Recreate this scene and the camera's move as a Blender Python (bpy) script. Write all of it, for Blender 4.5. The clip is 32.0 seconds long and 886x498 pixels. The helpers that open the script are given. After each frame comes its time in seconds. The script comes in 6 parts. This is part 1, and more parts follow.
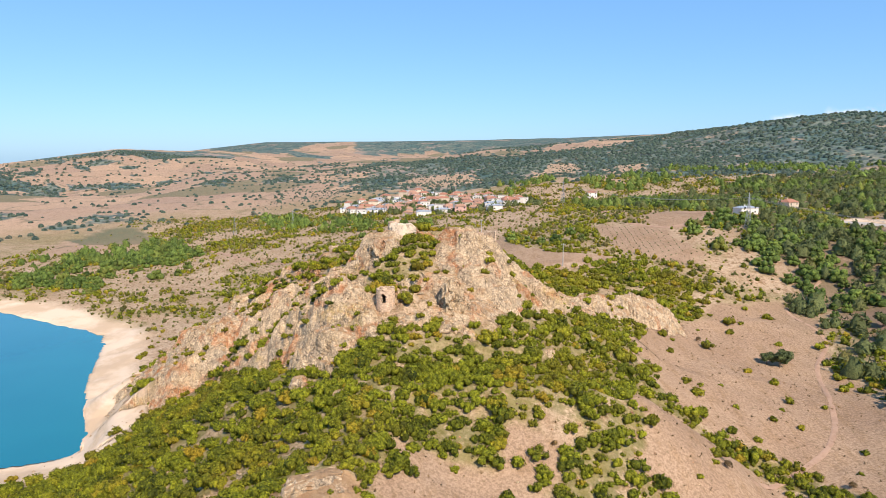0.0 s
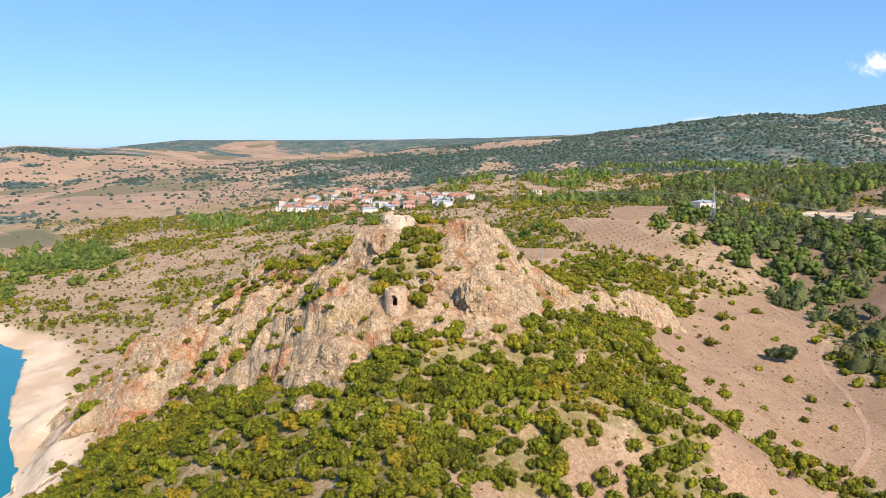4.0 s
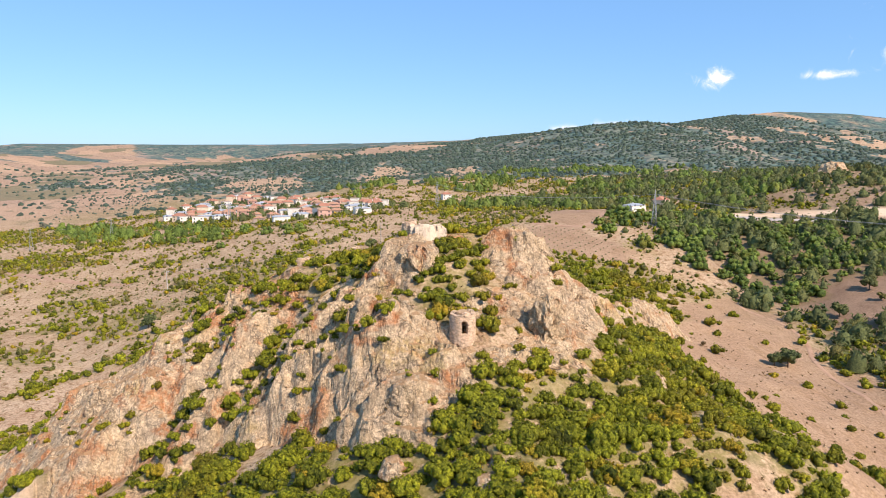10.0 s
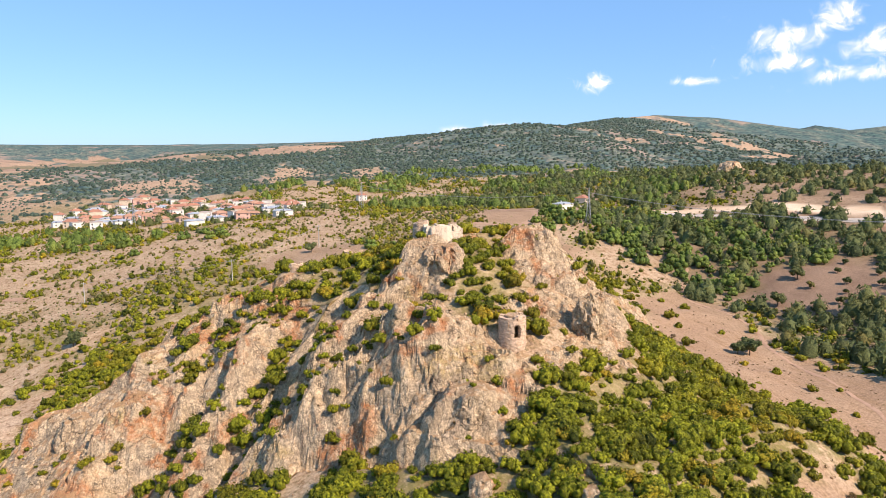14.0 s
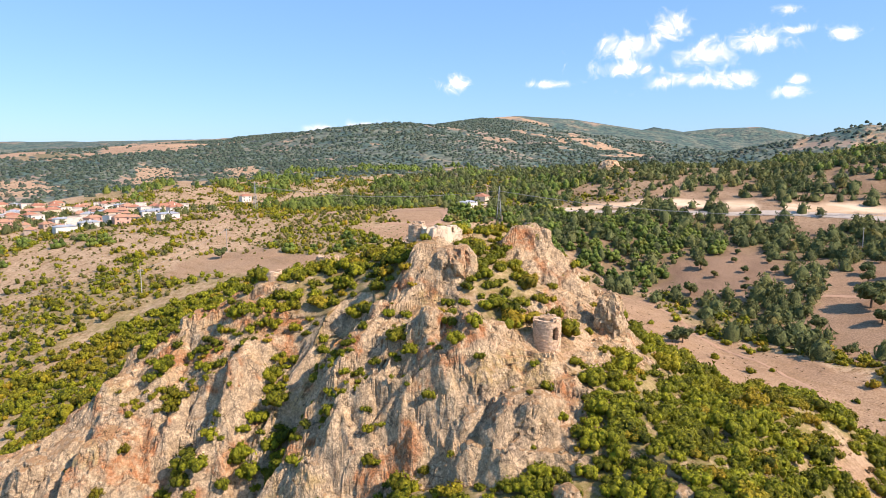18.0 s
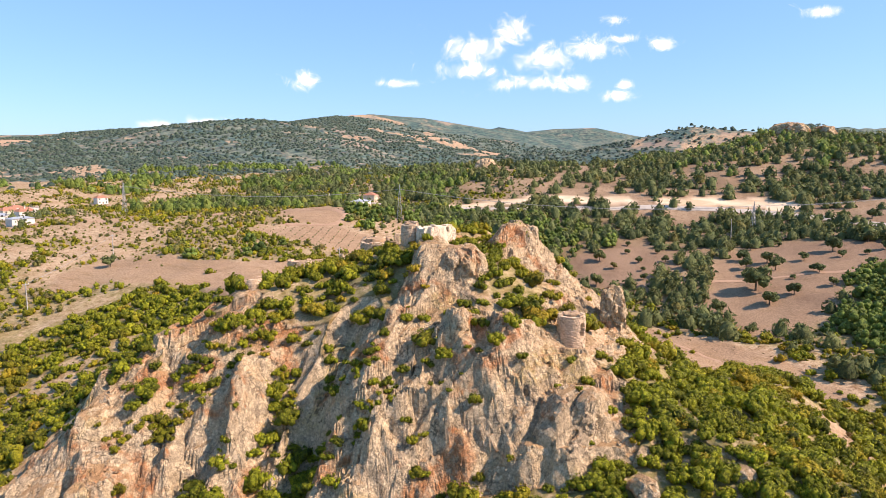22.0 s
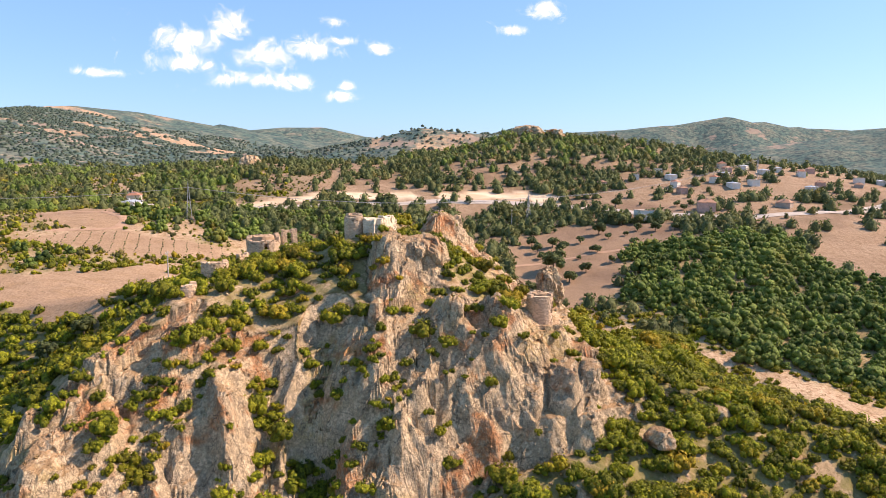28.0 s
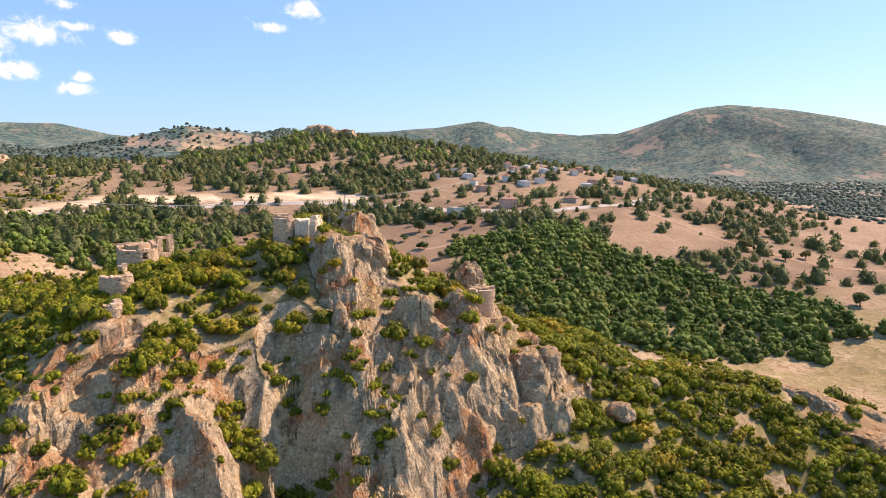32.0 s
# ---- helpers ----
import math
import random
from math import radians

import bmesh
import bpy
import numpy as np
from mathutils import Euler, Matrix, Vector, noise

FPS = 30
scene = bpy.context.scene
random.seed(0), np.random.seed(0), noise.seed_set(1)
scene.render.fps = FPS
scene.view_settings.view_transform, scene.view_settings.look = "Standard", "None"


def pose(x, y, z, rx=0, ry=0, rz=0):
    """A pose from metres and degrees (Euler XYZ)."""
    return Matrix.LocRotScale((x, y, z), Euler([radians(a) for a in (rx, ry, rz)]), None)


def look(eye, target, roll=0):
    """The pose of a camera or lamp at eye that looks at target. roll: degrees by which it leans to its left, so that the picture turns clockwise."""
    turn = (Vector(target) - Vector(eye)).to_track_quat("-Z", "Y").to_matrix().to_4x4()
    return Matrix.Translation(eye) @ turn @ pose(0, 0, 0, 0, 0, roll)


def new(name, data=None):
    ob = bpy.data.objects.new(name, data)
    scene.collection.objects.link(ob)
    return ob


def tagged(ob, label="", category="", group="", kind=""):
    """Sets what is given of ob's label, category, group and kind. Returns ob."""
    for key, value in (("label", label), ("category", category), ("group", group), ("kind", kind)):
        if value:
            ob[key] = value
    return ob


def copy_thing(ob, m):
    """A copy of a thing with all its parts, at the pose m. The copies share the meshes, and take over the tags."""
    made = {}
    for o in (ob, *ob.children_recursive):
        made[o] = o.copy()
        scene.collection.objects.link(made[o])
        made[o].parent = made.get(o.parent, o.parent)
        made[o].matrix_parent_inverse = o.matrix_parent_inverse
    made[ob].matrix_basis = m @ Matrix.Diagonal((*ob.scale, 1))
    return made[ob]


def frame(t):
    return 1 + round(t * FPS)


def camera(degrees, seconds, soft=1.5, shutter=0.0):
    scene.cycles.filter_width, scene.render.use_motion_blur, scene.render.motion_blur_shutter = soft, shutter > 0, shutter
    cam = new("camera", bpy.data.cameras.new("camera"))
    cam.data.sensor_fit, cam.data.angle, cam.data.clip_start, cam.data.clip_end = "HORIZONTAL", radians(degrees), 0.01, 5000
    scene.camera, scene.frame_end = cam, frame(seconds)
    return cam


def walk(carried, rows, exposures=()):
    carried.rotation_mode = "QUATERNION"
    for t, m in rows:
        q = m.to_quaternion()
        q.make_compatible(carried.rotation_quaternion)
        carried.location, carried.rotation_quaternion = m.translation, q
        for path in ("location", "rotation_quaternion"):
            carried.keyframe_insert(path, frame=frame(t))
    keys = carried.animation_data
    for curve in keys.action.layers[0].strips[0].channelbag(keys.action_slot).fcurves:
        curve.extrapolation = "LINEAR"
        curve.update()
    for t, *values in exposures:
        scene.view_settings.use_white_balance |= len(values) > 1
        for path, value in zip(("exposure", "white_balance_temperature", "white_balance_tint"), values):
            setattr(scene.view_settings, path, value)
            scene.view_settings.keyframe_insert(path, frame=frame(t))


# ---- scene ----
cam = camera(67.3, 32.0, soft=0.65)
METRES, EYE, TILT, LEAN, TURN = 270.0, 100.0, -7.9, 0.2, 0.0
ROWS = [
    (0.0, 0.0, 0.0, 0.0, 0.0, 0.0, -0.0),
    (0.5, -0.0109, 0.0119, -0.0006, -0.69, 0.03, 0.04),
    (1.0, -0.0218, 0.0239, -0.0017, -1.74, 0.04, 0.13),
    (1.5, -0.0329, 0.0358, -0.003, -2.7, 0.08, 0.21),
    (2.0, -0.0438, 0.0476, -0.0042, -3.59, 0.09, 0.31),
    (2.5, -0.055, 0.0592, -0.005, -4.51, 0.08, 0.42),
    (3.0, -0.0661, 0.0709, -0.0055, -5.19, 0.07, 0.5),
    (3.5, -0.0771, 0.0826, -0.0057, -5.88, 0.03, 0.6),
    (5.5, -0.1218, 0.1304, -0.0035, -9.65, -0.1, 1.08),
    (6.0, -0.1328, 0.1418, -0.0024, -10.55, -0.06, 1.2),
    (6.5, -0.144, 0.1533, -0.0014, -11.5, -0.02, 1.31),
    (7.0, -0.1552, 0.1646, -0.0005, -12.39, 0.01, 1.4),
    (7.5, -0.1667, 0.1758, 0.0006, -13.24, 0.04, 1.51),
    (8.0, -0.1784, 0.1867, 0.0014, -14.14, 0.09, 1.65),
    (8.5, -0.1904, 0.1971, 0.0024, -15.03, 0.13, 1.76),
    (9.0, -0.2024, 0.2073, 0.0036, -15.83, 0.17, 1.89),
    (9.5, -0.2146, 0.2168, 0.0047, -16.78, 0.19, 2.02),
    (10.0, -0.2271, 0.2259, 0.0058, -17.81, 0.2, 2.17),
    (10.5, -0.2396, 0.2352, 0.0067, -18.85, 0.2, 2.32),
    (11.0, -0.2521, 0.2442, 0.0077, -19.94, 0.18, 2.5),
    (11.5, -0.2643, 0.2532, 0.0084, -21.19, 0.14, 2.72),
    (12.0, -0.2765, 0.2618, 0.0091, -22.52, 0.09, 2.88),
    (12.5, -0.2883, 0.2705, 0.0097, -23.81, 0.03, 3.07),
    (13.0, -0.2994, 0.2787, 0.0101, -24.91, -0.03, 3.21),
    (13.5, -0.311, 0.2874, 0.0108, -26.07, -0.1, 3.36),
    (14.0, -0.3225, 0.2966, 0.0116, -27.33, -0.18, 3.53),
    (14.5, -0.334, 0.3059, 0.0126, -28.7, -0.28, 3.7),
    (16.5, -0.3768, 0.3487, 0.018, -34.62, -0.72, 4.45),
    (17.0, -0.3877, 0.3596, 0.0197, -36.13, -0.85, 4.61),
    (17.5, -0.3982, 0.3708, 0.0214, -37.65, -0.99, 4.8),
    (18.0, -0.4085, 0.3822, 0.0231, -39.2, -1.15, 5.0),
    (18.5, -0.4186, 0.3936, 0.0246, -40.76, -1.27, 5.18),
    (19.0, -0.4285, 0.405, 0.0264, -42.32, -1.45, 5.35),
    (19.5, -0.438, 0.4169, 0.028, -43.88, -1.61, 5.5),
    (20.0, -0.4474, 0.4289, 0.0297, -45.55, -1.79, 5.66),
    (20.5, -0.4566, 0.4412, 0.0313, -47.2, -1.98, 5.83),
    (21.0, -0.4657, 0.4537, 0.0329, -48.86, -2.17, 5.98),
    (21.5, -0.4746, 0.4664, 0.0344, -50.5, -2.36, 6.14),
    (22.0, -0.4832, 0.479, 0.0359, -52.2, -2.56, 6.29),
    (22.5, -0.4915, 0.4918, 0.0375, -53.91, -2.75, 6.44),
    (23.0, -0.4994, 0.5046, 0.0389, -55.63, -2.95, 6.57),
    (23.5, -0.507, 0.5176, 0.0404, -57.35, -3.15, 6.73),
    (24.0, -0.5143, 0.5306, 0.0418, -59.17, -3.36, 6.88),
    (24.5, -0.5211, 0.5436, 0.0432, -61.06, -3.59, 7.02),
    (25.0, -0.5275, 0.5566, 0.0445, -63.16, -3.85, 7.12),
    (25.5, -0.5337, 0.5698, 0.0454, -65.26, -4.12, 7.22),
    (27.5, -0.5552, 0.6255, 0.0499, -73.67, -5.22, 7.52),
    (28.0, -0.5594, 0.6401, 0.0501, -75.94, -5.5, 7.56),
    (28.5, -0.5631, 0.6551, 0.0505, -78.52, -5.85, 7.61),
    (29.0, -0.566, 0.6708, 0.0517, -81.09, -6.2, 7.65),
    (29.5, -0.5678, 0.688, 0.0541, -83.92, -6.59, 7.67),
    (30.0, -0.5682, 0.7047, 0.0564, -86.72, -6.99, 7.69),
    (30.5, -0.5674, 0.7219, 0.0586, -89.63, -7.37, 7.7),
    (31.0, -0.5656, 0.7392, 0.0609, -92.42, -7.72, 7.71),
    (31.5, -0.5631, 0.7564, 0.0631, -94.77, -7.98, 7.73),
    (32.0, -0.5602, 0.773, 0.065, -96.36, -8.17, 7.73),
]
walk(cam, [(t, pose(0, 0, EYE, TILT, LEAN, TURN) @ pose(METRES * x, METRES * y, METRES * z, 90 + pitch, roll, yaw)) for t, x, y, z, yaw, pitch, roll in ROWS],
     exposures=[(0.0, 0.54, 6500, 17), (9.0, 0.61, 6700, 20), (17.0, 0.73, 6950, 23), (25.0, 0.86, 7300, 26), (32.0, 0.82, 7550, 28)])

# ---- light ----
SUN_AZ, SUN_EL = 156.0, 42.0          # degrees, clockwise from +y, and above the horizon
world = bpy.data.worlds.new("daylight")
scene.world = world
world.use_nodes = True
wn, wl = world.node_tree.nodes, world.node_tree.links
sky = wn.new("ShaderNodeTexSky")
sky.sky_type = "NISHITA"
sky.sun_disc = False
sky.sun_elevation = radians(SUN_EL)
sky.sun_rotation = radians(SUN_AZ)
sky.altitude = 150
sky.air_density, sky.dust_density, sky.ozone_density = 1.0, 0.5, 3.0
tone = wn.new("ShaderNodeMix")
tone.data_type, tone.blend_type = "RGBA", "MULTIPLY"
tone.inputs[0].default_value = 1.0
tone.inputs[7].default_value = (0.80, 1.02, 1.20, 1)
wl.new(sky.outputs[0], tone.inputs[6])
even = wn.new("ShaderNodeMix")
even.data_type = "RGBA"
even.inputs[0].default_value = 0.45
even.inputs[7].default_value = (1.5, 4.0, 7.2, 1)
wl.new(tone.outputs[2], even.inputs[6])
wl.new(even.outputs[2], wn["Background"].inputs["Color"])
wn["Background"].inputs["Strength"].default_value = 0.096
sun = new("sun", bpy.data.lights.new("sun", "SUN"))
sun.data.energy, sun.data.angle, sun.data.color = 4.3, radians(0.53), (1.0, 0.90, 0.745)
sun.matrix_world = look((0, 0, 600), (-math.sin(radians(SUN_AZ)) * math.cos(radians(SUN_EL)) * 100,
                                     -math.cos(radians(SUN_AZ)) * math.cos(radians(SUN_EL)) * 100,
                                     600 - math.sin(radians(SUN_EL)) * 100))

# ---- materials ----
def material(name, rough=0.9, spec=0.2):
    m = bpy.data.materials.new(name)
    m.use_nodes = True
    b = m.node_tree.nodes["Principled BSDF"]
    b.inputs["Roughness"].default_value = rough
    b.inputs["Specular IOR Level"].default_value = spec
    return m, m.node_tree.nodes, m.node_tree.links, b


def rgb(c):
    return (*c, 1)


def tex(n, l, size, detail=4, rough=0.55, stretch=None, warp=0.0):
    """Noise over the place itself; size in metres."""
    g = n.new("ShaderNodeNewGeometry")
    src = g.outputs["Position"]
    if stretch:
        mp = n.new("ShaderNodeMapping")
        mp.inputs["Scale"].default_value = stretch[:3]
        if len(stretch) > 3:
            mp.inputs["Rotation"].default_value = (0, 0, stretch[3])
        l.new(src, mp.inputs[0])
        src = mp.outputs[0]
    t = n.new("ShaderNodeTexNoise")
    t.inputs["Scale"].default_value = 1.0 / size
    t.inputs["Detail"].default_value = detail
    t.inputs["Roughness"].default_value = rough
    t.inputs["Distortion"].default_value = warp
    l.new(src, t.inputs["Vector"])
    return t.outputs["Fac"]


def ramp(n, l, fac, a, b):
    """Stretch a value between a and b to 0..1."""
    r = n.new("ShaderNodeMapRange")
    r.interpolation_type = "SMOOTHSTEP"
    r.inputs["From Min"].default_value, r.inputs["From Max"].default_value = a, b
    l.new(fac, r.inputs["Value"])
    return r.outputs["Result"]


def blend(n, l, fac, a, b, mode="MIX"):
    m = n.new("ShaderNodeMix")
    m.data_type, m.blend_type = "RGBA", mode
    for value, slot in ((fac, 0), (a, 6), (b, 7)):
        if isinstance(value, (int, float)):
            m.inputs[slot].default_value = value
        elif isinstance(value, tuple):
            m.inputs[slot].default_value = rgb(value)
        else:
            l.new(value, m.inputs[slot])
    return m.outputs[2]


def mul(n, l, a, b, op="MULTIPLY"):
    m = n.new("ShaderNodeMath")
    m.operation = op
    for v, s in ((a, 0), (b, 1)):
        if isinstance(v, (int, float)):
            m.inputs[s].default_value = v
        else:
            l.new(v, m.inputs[s])
    return m.outputs[0]


def attr(n, name):
    a = n.new("ShaderNodeAttribute")
    a.attribute_name = name
    return a.outputs["Fac"]


def bump(n, l, b, fac, dist, strength=1.0, chain=None):
    p = n.new("ShaderNodeBump")
    p.inputs["Distance"].default_value, p.inputs["Strength"].default_value = dist, strength
    l.new(fac, p.inputs["Height"])
    if chain:
        l.new(chain, p.inputs["Normal"])
    l.new(p.outputs[0], b.inputs["Normal"])
    return p.outputs[0]


def rock_colour(n, l, rusty=0.51, yellow=0.57):
    """Weathered limestone: pinkish beige to grey, rust-red and ochre seams, dark lichen."""
    c = blend(n, l, ramp(n, l, tex(n, l, 9, 6, 0.65), 0.35, 0.65), (0.62, 0.452, 0.275), (0.44, 0.338, 0.232))
    c = blend(n, l, ramp(n, l, tex(n, l, 2.2, 5, 0.7), 0.42, 0.62), c, (0.68, 0.52, 0.345))
    rust = mul(n, l, ramp(n, l, tex(n, l, 11, 3, 0.6, None, 0.6), rusty, rusty + 0.11), ramp(n, l, tex(n, l, 1.6, 4, 0.7), 0.3, 0.6))
    c = blend(n, l, mul(n, l, rust, 0.85), c, (0.52, 0.20, 0.075))
    ochre = mul(n, l, ramp(n, l, tex(n, l, 17, 3, 0.6, (1, 1, 1.4)), yellow, yellow + 0.10), ramp(n, l, tex(n, l, 1.2, 4, 0.7), 0.35, 0.6))
    c = blend(n, l, mul(n, l, ochre, 0.6), c, (0.56, 0.40, 0.15))
    dark = mul(n, l, ramp(n, l, tex(n, l, 1.0, 6, 0.8, (1, 1, 0.8)), 0.54, 0.66), 0.6)
    c = blend(n, l, dark, c, (0.15, 0.11, 0.07))
    grit = ramp(n, l, tex(n, l, 0.55, 5, 0.8), 0.32, 0.68)
    c = blend(n, l, 0.6, c, blend(n, l, grit, (0.42, 0.40, 0.38), (1.27, 1.24, 1.18)), "MULTIPLY")
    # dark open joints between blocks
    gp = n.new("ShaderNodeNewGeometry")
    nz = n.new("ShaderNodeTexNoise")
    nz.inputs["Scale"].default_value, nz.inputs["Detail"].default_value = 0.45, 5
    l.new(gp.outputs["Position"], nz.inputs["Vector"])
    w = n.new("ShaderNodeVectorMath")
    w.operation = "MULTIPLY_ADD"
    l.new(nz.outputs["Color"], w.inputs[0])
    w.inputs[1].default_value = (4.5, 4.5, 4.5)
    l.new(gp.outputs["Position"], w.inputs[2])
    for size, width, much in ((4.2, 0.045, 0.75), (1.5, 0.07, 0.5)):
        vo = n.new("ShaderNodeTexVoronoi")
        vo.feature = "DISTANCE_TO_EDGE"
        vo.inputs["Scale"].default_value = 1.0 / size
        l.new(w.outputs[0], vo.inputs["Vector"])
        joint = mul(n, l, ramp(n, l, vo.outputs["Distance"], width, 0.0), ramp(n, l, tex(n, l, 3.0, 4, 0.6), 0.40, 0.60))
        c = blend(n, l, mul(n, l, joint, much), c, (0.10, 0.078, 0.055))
    # earth and dry grass lie on the ledges
    g = n.new("ShaderNodeNewGeometry")
    s = n.new("ShaderNodeSeparateXYZ")
    l.new(g.outputs["Normal"], s.inputs[0])
    ledge = mul(n, l, s.outputs["Z"], mul(n, l, tex(n, l, 2.6, 5, 0.7), 0.9), "ADD")
    return blend(n, l, mul(n, l, ramp(n, l, ledge, 1.14, 1.36), 0.8), c, blend(n, l, tex(n, l, 0.8, 4, 0.7), (0.36, 0.19, 0.09), (0.47, 0.30, 0.15)))


def rock_relief(n, l, b, share=None):
    """Broken, upright-grained relief; share says where there is rock."""
    h = mul(n, l, tex(n, l, 2.4, 9, 0.72, (1, 1, 0.8), 0.4), mul(n, l, tex(n, l, 0.8, 6, 0.75), 0.6), "ADD")
    v = n.new("ShaderNodeTexVoronoi")
    v.feature = "DISTANCE_TO_EDGE"
    v.inputs["Scale"].default_value = 0.6
    g = n.new("ShaderNodeNewGeometry")
    mp = n.new("ShaderNodeMapping")
    mp.inputs["Scale"].default_value = (1, 1, 0.35)
    l.new(g.outputs["Position"], mp.inputs[0])
    w = n.new("ShaderNodeVectorMath")
    w.operation = "MULTIPLY_ADD"
    nz = n.new("ShaderNodeTexNoise")
    nz.inputs["Scale"].default_value = 0.5
    l.new(g.outputs["Position"], nz.inputs["Vector"])
    l.new(nz.outputs["Color"], w.inputs[0])
    w.inputs[1].default_value = (2.5, 2.5, 2.5)
    l.new(mp.outputs[0], w.inputs[2])
    l.new(w.outputs[0], v.inputs["Vector"])
    crack = mul(n, l, ramp(n, l, v.outputs["Distance"], 0.0, 0.06), 0.13)
    h = mul(n, l, h, crack, "ADD")
    if share:
        fine = mul(n, l, tex(n, l, 0.7, 6, 0.7), 0.12)
        h = mul(n, l, mul(n, l, h, share), fine, "ADD")
    bump(n, l, b, h, 0.95, 1.0)


M_GROUND, n, l, b = material("ground", 0.95, 0.1)
soil = blend(n, l, ramp(n, l, tex(n, l, 16, 6, 0.6), 0.35, 0.65), (0.47, 0.325, 0.208), (0.56, 0.41, 0.275))
soil = blend(n, l, ramp(n, l, tex(n, l, 2.5, 6, 0.7), 0.45, 0.7), soil, (0.25, 0.135, 0.07))
soil = blend(n, l, mul(n, l, ramp(n, l, tex(n, l, 0.8, 5, 0.75), 0.54, 0.64), 0.7), soil, (0.15, 0.115, 0.05))
fieldc = blend(n, l, ramp(n, l, tex(n, l, 26, 5, 0.6), 0.35, 0.68), (0.395, 0.268, 0.169), (0.335, 0.221, 0.139))
# far farmland: plots of different tillage, with scrubby edges
gp = n.new("ShaderNodeNewGeometry")
away = n.new("ShaderNodeVectorMath"); away.operation = "DISTANCE"
away.inputs[1].default_value = (-20, 215, 30)
l.new(gp.outputs["Position"], away.inputs[0])
away = ramp(n, l, away.outputs["Value"], 480, 700)
wv = n.new("ShaderNodeVectorMath"); wv.operation = "MULTIPLY_ADD"
wz = n.new("ShaderNodeTexNoise"); wz.inputs["Scale"].default_value = 0.012
l.new(gp.outputs["Position"], wz.inputs["Vector"])
l.new(wz.outputs["Color"], wv.inputs[0])
wv.inputs[1].default_value = (90, 90, 0)
l.new(gp.outputs["Position"], wv.inputs[2])
plots = []
for feature in ("F1", "DISTANCE_TO_EDGE"):
    vo = n.new("ShaderNodeTexVoronoi")
    vo.voronoi_dimensions, vo.feature = "2D", feature
    vo.inputs["Scale"].default_value = 0.008
    l.new(wv.outputs[0], vo.inputs["Vector"])
    plots.append(vo.outputs["Color" if feature == "F1" else "Distance"])
tilth = n.new("ShaderNodeSeparateColor")
l.new(plots[0], tilth.inputs[0])
farm = blend(n, l, tilth.outputs[0], (0.52, 0.35, 0.225), (0.36, 0.245, 0.175))
farm = blend(n, l, ramp(n, l, tilth.outputs[1], 0.74, 0.86), farm, (0.17, 0.165, 0.095))
hedge = mul(n, l, mul(n, l, ramp(n, l, plots[1], 0.07, 0.02), ramp(n, l, tex(n, l, 18, 5, 0.75), 0.45, 0.58)), 0.85)
farm = blend(n, l, hedge, farm, (0.10, 0.12, 0.075))
farm = blend(n, l, mul(n, l, ramp(n, l, tex(n, l, 14, 5, 0.8), 0.57, 0.66), 0.55), farm, (0.12, 0.12, 0.08))
fieldc = blend(n, l, away, fieldc, farm)
fieldc = blend(n, l, mul(n, l, ramp(n, l, tex(n, l, 3.5, 6, 0.7, (1, 0.25, 1, 0.6)), 0.48, 0.68), 0.5), fieldc, (0.27, 0.165, 0.08))
c = blend(n, l, attr(n, "field"), soil, fieldc)
dun = blend(n, l, ramp(n, l, tex(n, l, 22, 6, 0.65), 0.35, 0.65), (0.20, 0.13, 0.088), (0.275, 0.185, 0.125))
c = blend(n, l, attr(n, "brown"), c, dun)
grit = ramp(n, l, tex(n, l, 0.7, 6, 0.8), 0.34, 0.66)
c = blend(n, l, 0.75, c, blend(n, l, grit, (0.50, 0.46, 0.42), (1.22, 1.2, 1.2)), "MULTIPLY")
tuft = mul(n, l, ramp(n, l, tex(n, l, 1.5, 5, 0.8), 0.60, 0.66), 0.65)
c = blend(n, l, tuft, c, (0.13, 0.095, 0.035))
grass = blend(n, l, ramp(n, l, tex(n, l, 7, 6, 0.7), 0.4, 0.62), (0.10, 0.105, 0.022), (0.19, 0.165, 0.045))
c = blend(n, l, mul(n, l, attr(n, "green"), ramp(n, l, tex(n, l, 3.0, 6, 0.75), 0.30, 0.52)), c, grass)
beach = blend(n, l, ramp(n, l, tex(n, l, 30, 5, 0.6, (1, 1, 6)), 0.4, 0.62), (0.70, 0.53, 0.37), (0.55, 0.39, 0.25))
# distance haze put into the woods' colour: greens lightened and shifted to blue
wild_hazed = blend(n, l, ramp(n, l, tex(n, l, 70, 8, 0.7), 0.42, 0.60), (0.075, 0.125, 0.112), (0.15, 0.17, 0.135))
wild_hazed = blend(n, l, 1.0, wild_hazed, blend(n, l, ramp(n, l, tex(n, l, 16, 4, 0.8), 0.38, 0.62), (0.45, 0.5, 0.58), (1.35, 1.3, 1.2)), "MULTIPLY")
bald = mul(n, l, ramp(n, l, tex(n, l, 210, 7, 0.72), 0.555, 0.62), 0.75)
wild_hazed = blend(n, l, bald, wild_hazed, (0.36, 0.255, 0.19))
c = blend(n, l, ramp(n, l, mul(n, l, attr(n, "woods"), tex(n, l, 35, 8, 0.75), "ADD"), 0.75, 0.95), c, wild_hazed)
c = blend(n, l, attr(n, "pale"), c, beach)
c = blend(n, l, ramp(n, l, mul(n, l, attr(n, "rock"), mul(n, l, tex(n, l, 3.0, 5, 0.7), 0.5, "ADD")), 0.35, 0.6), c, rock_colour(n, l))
l.new(c, b.inputs["Base Color"])
rock_relief(n, l, b, attr(n, "rock"))

M_ROCK, n, l, b = material("weathered_limestone", 0.92, 0.15)
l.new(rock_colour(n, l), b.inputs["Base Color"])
rock_relief(n, l, b)

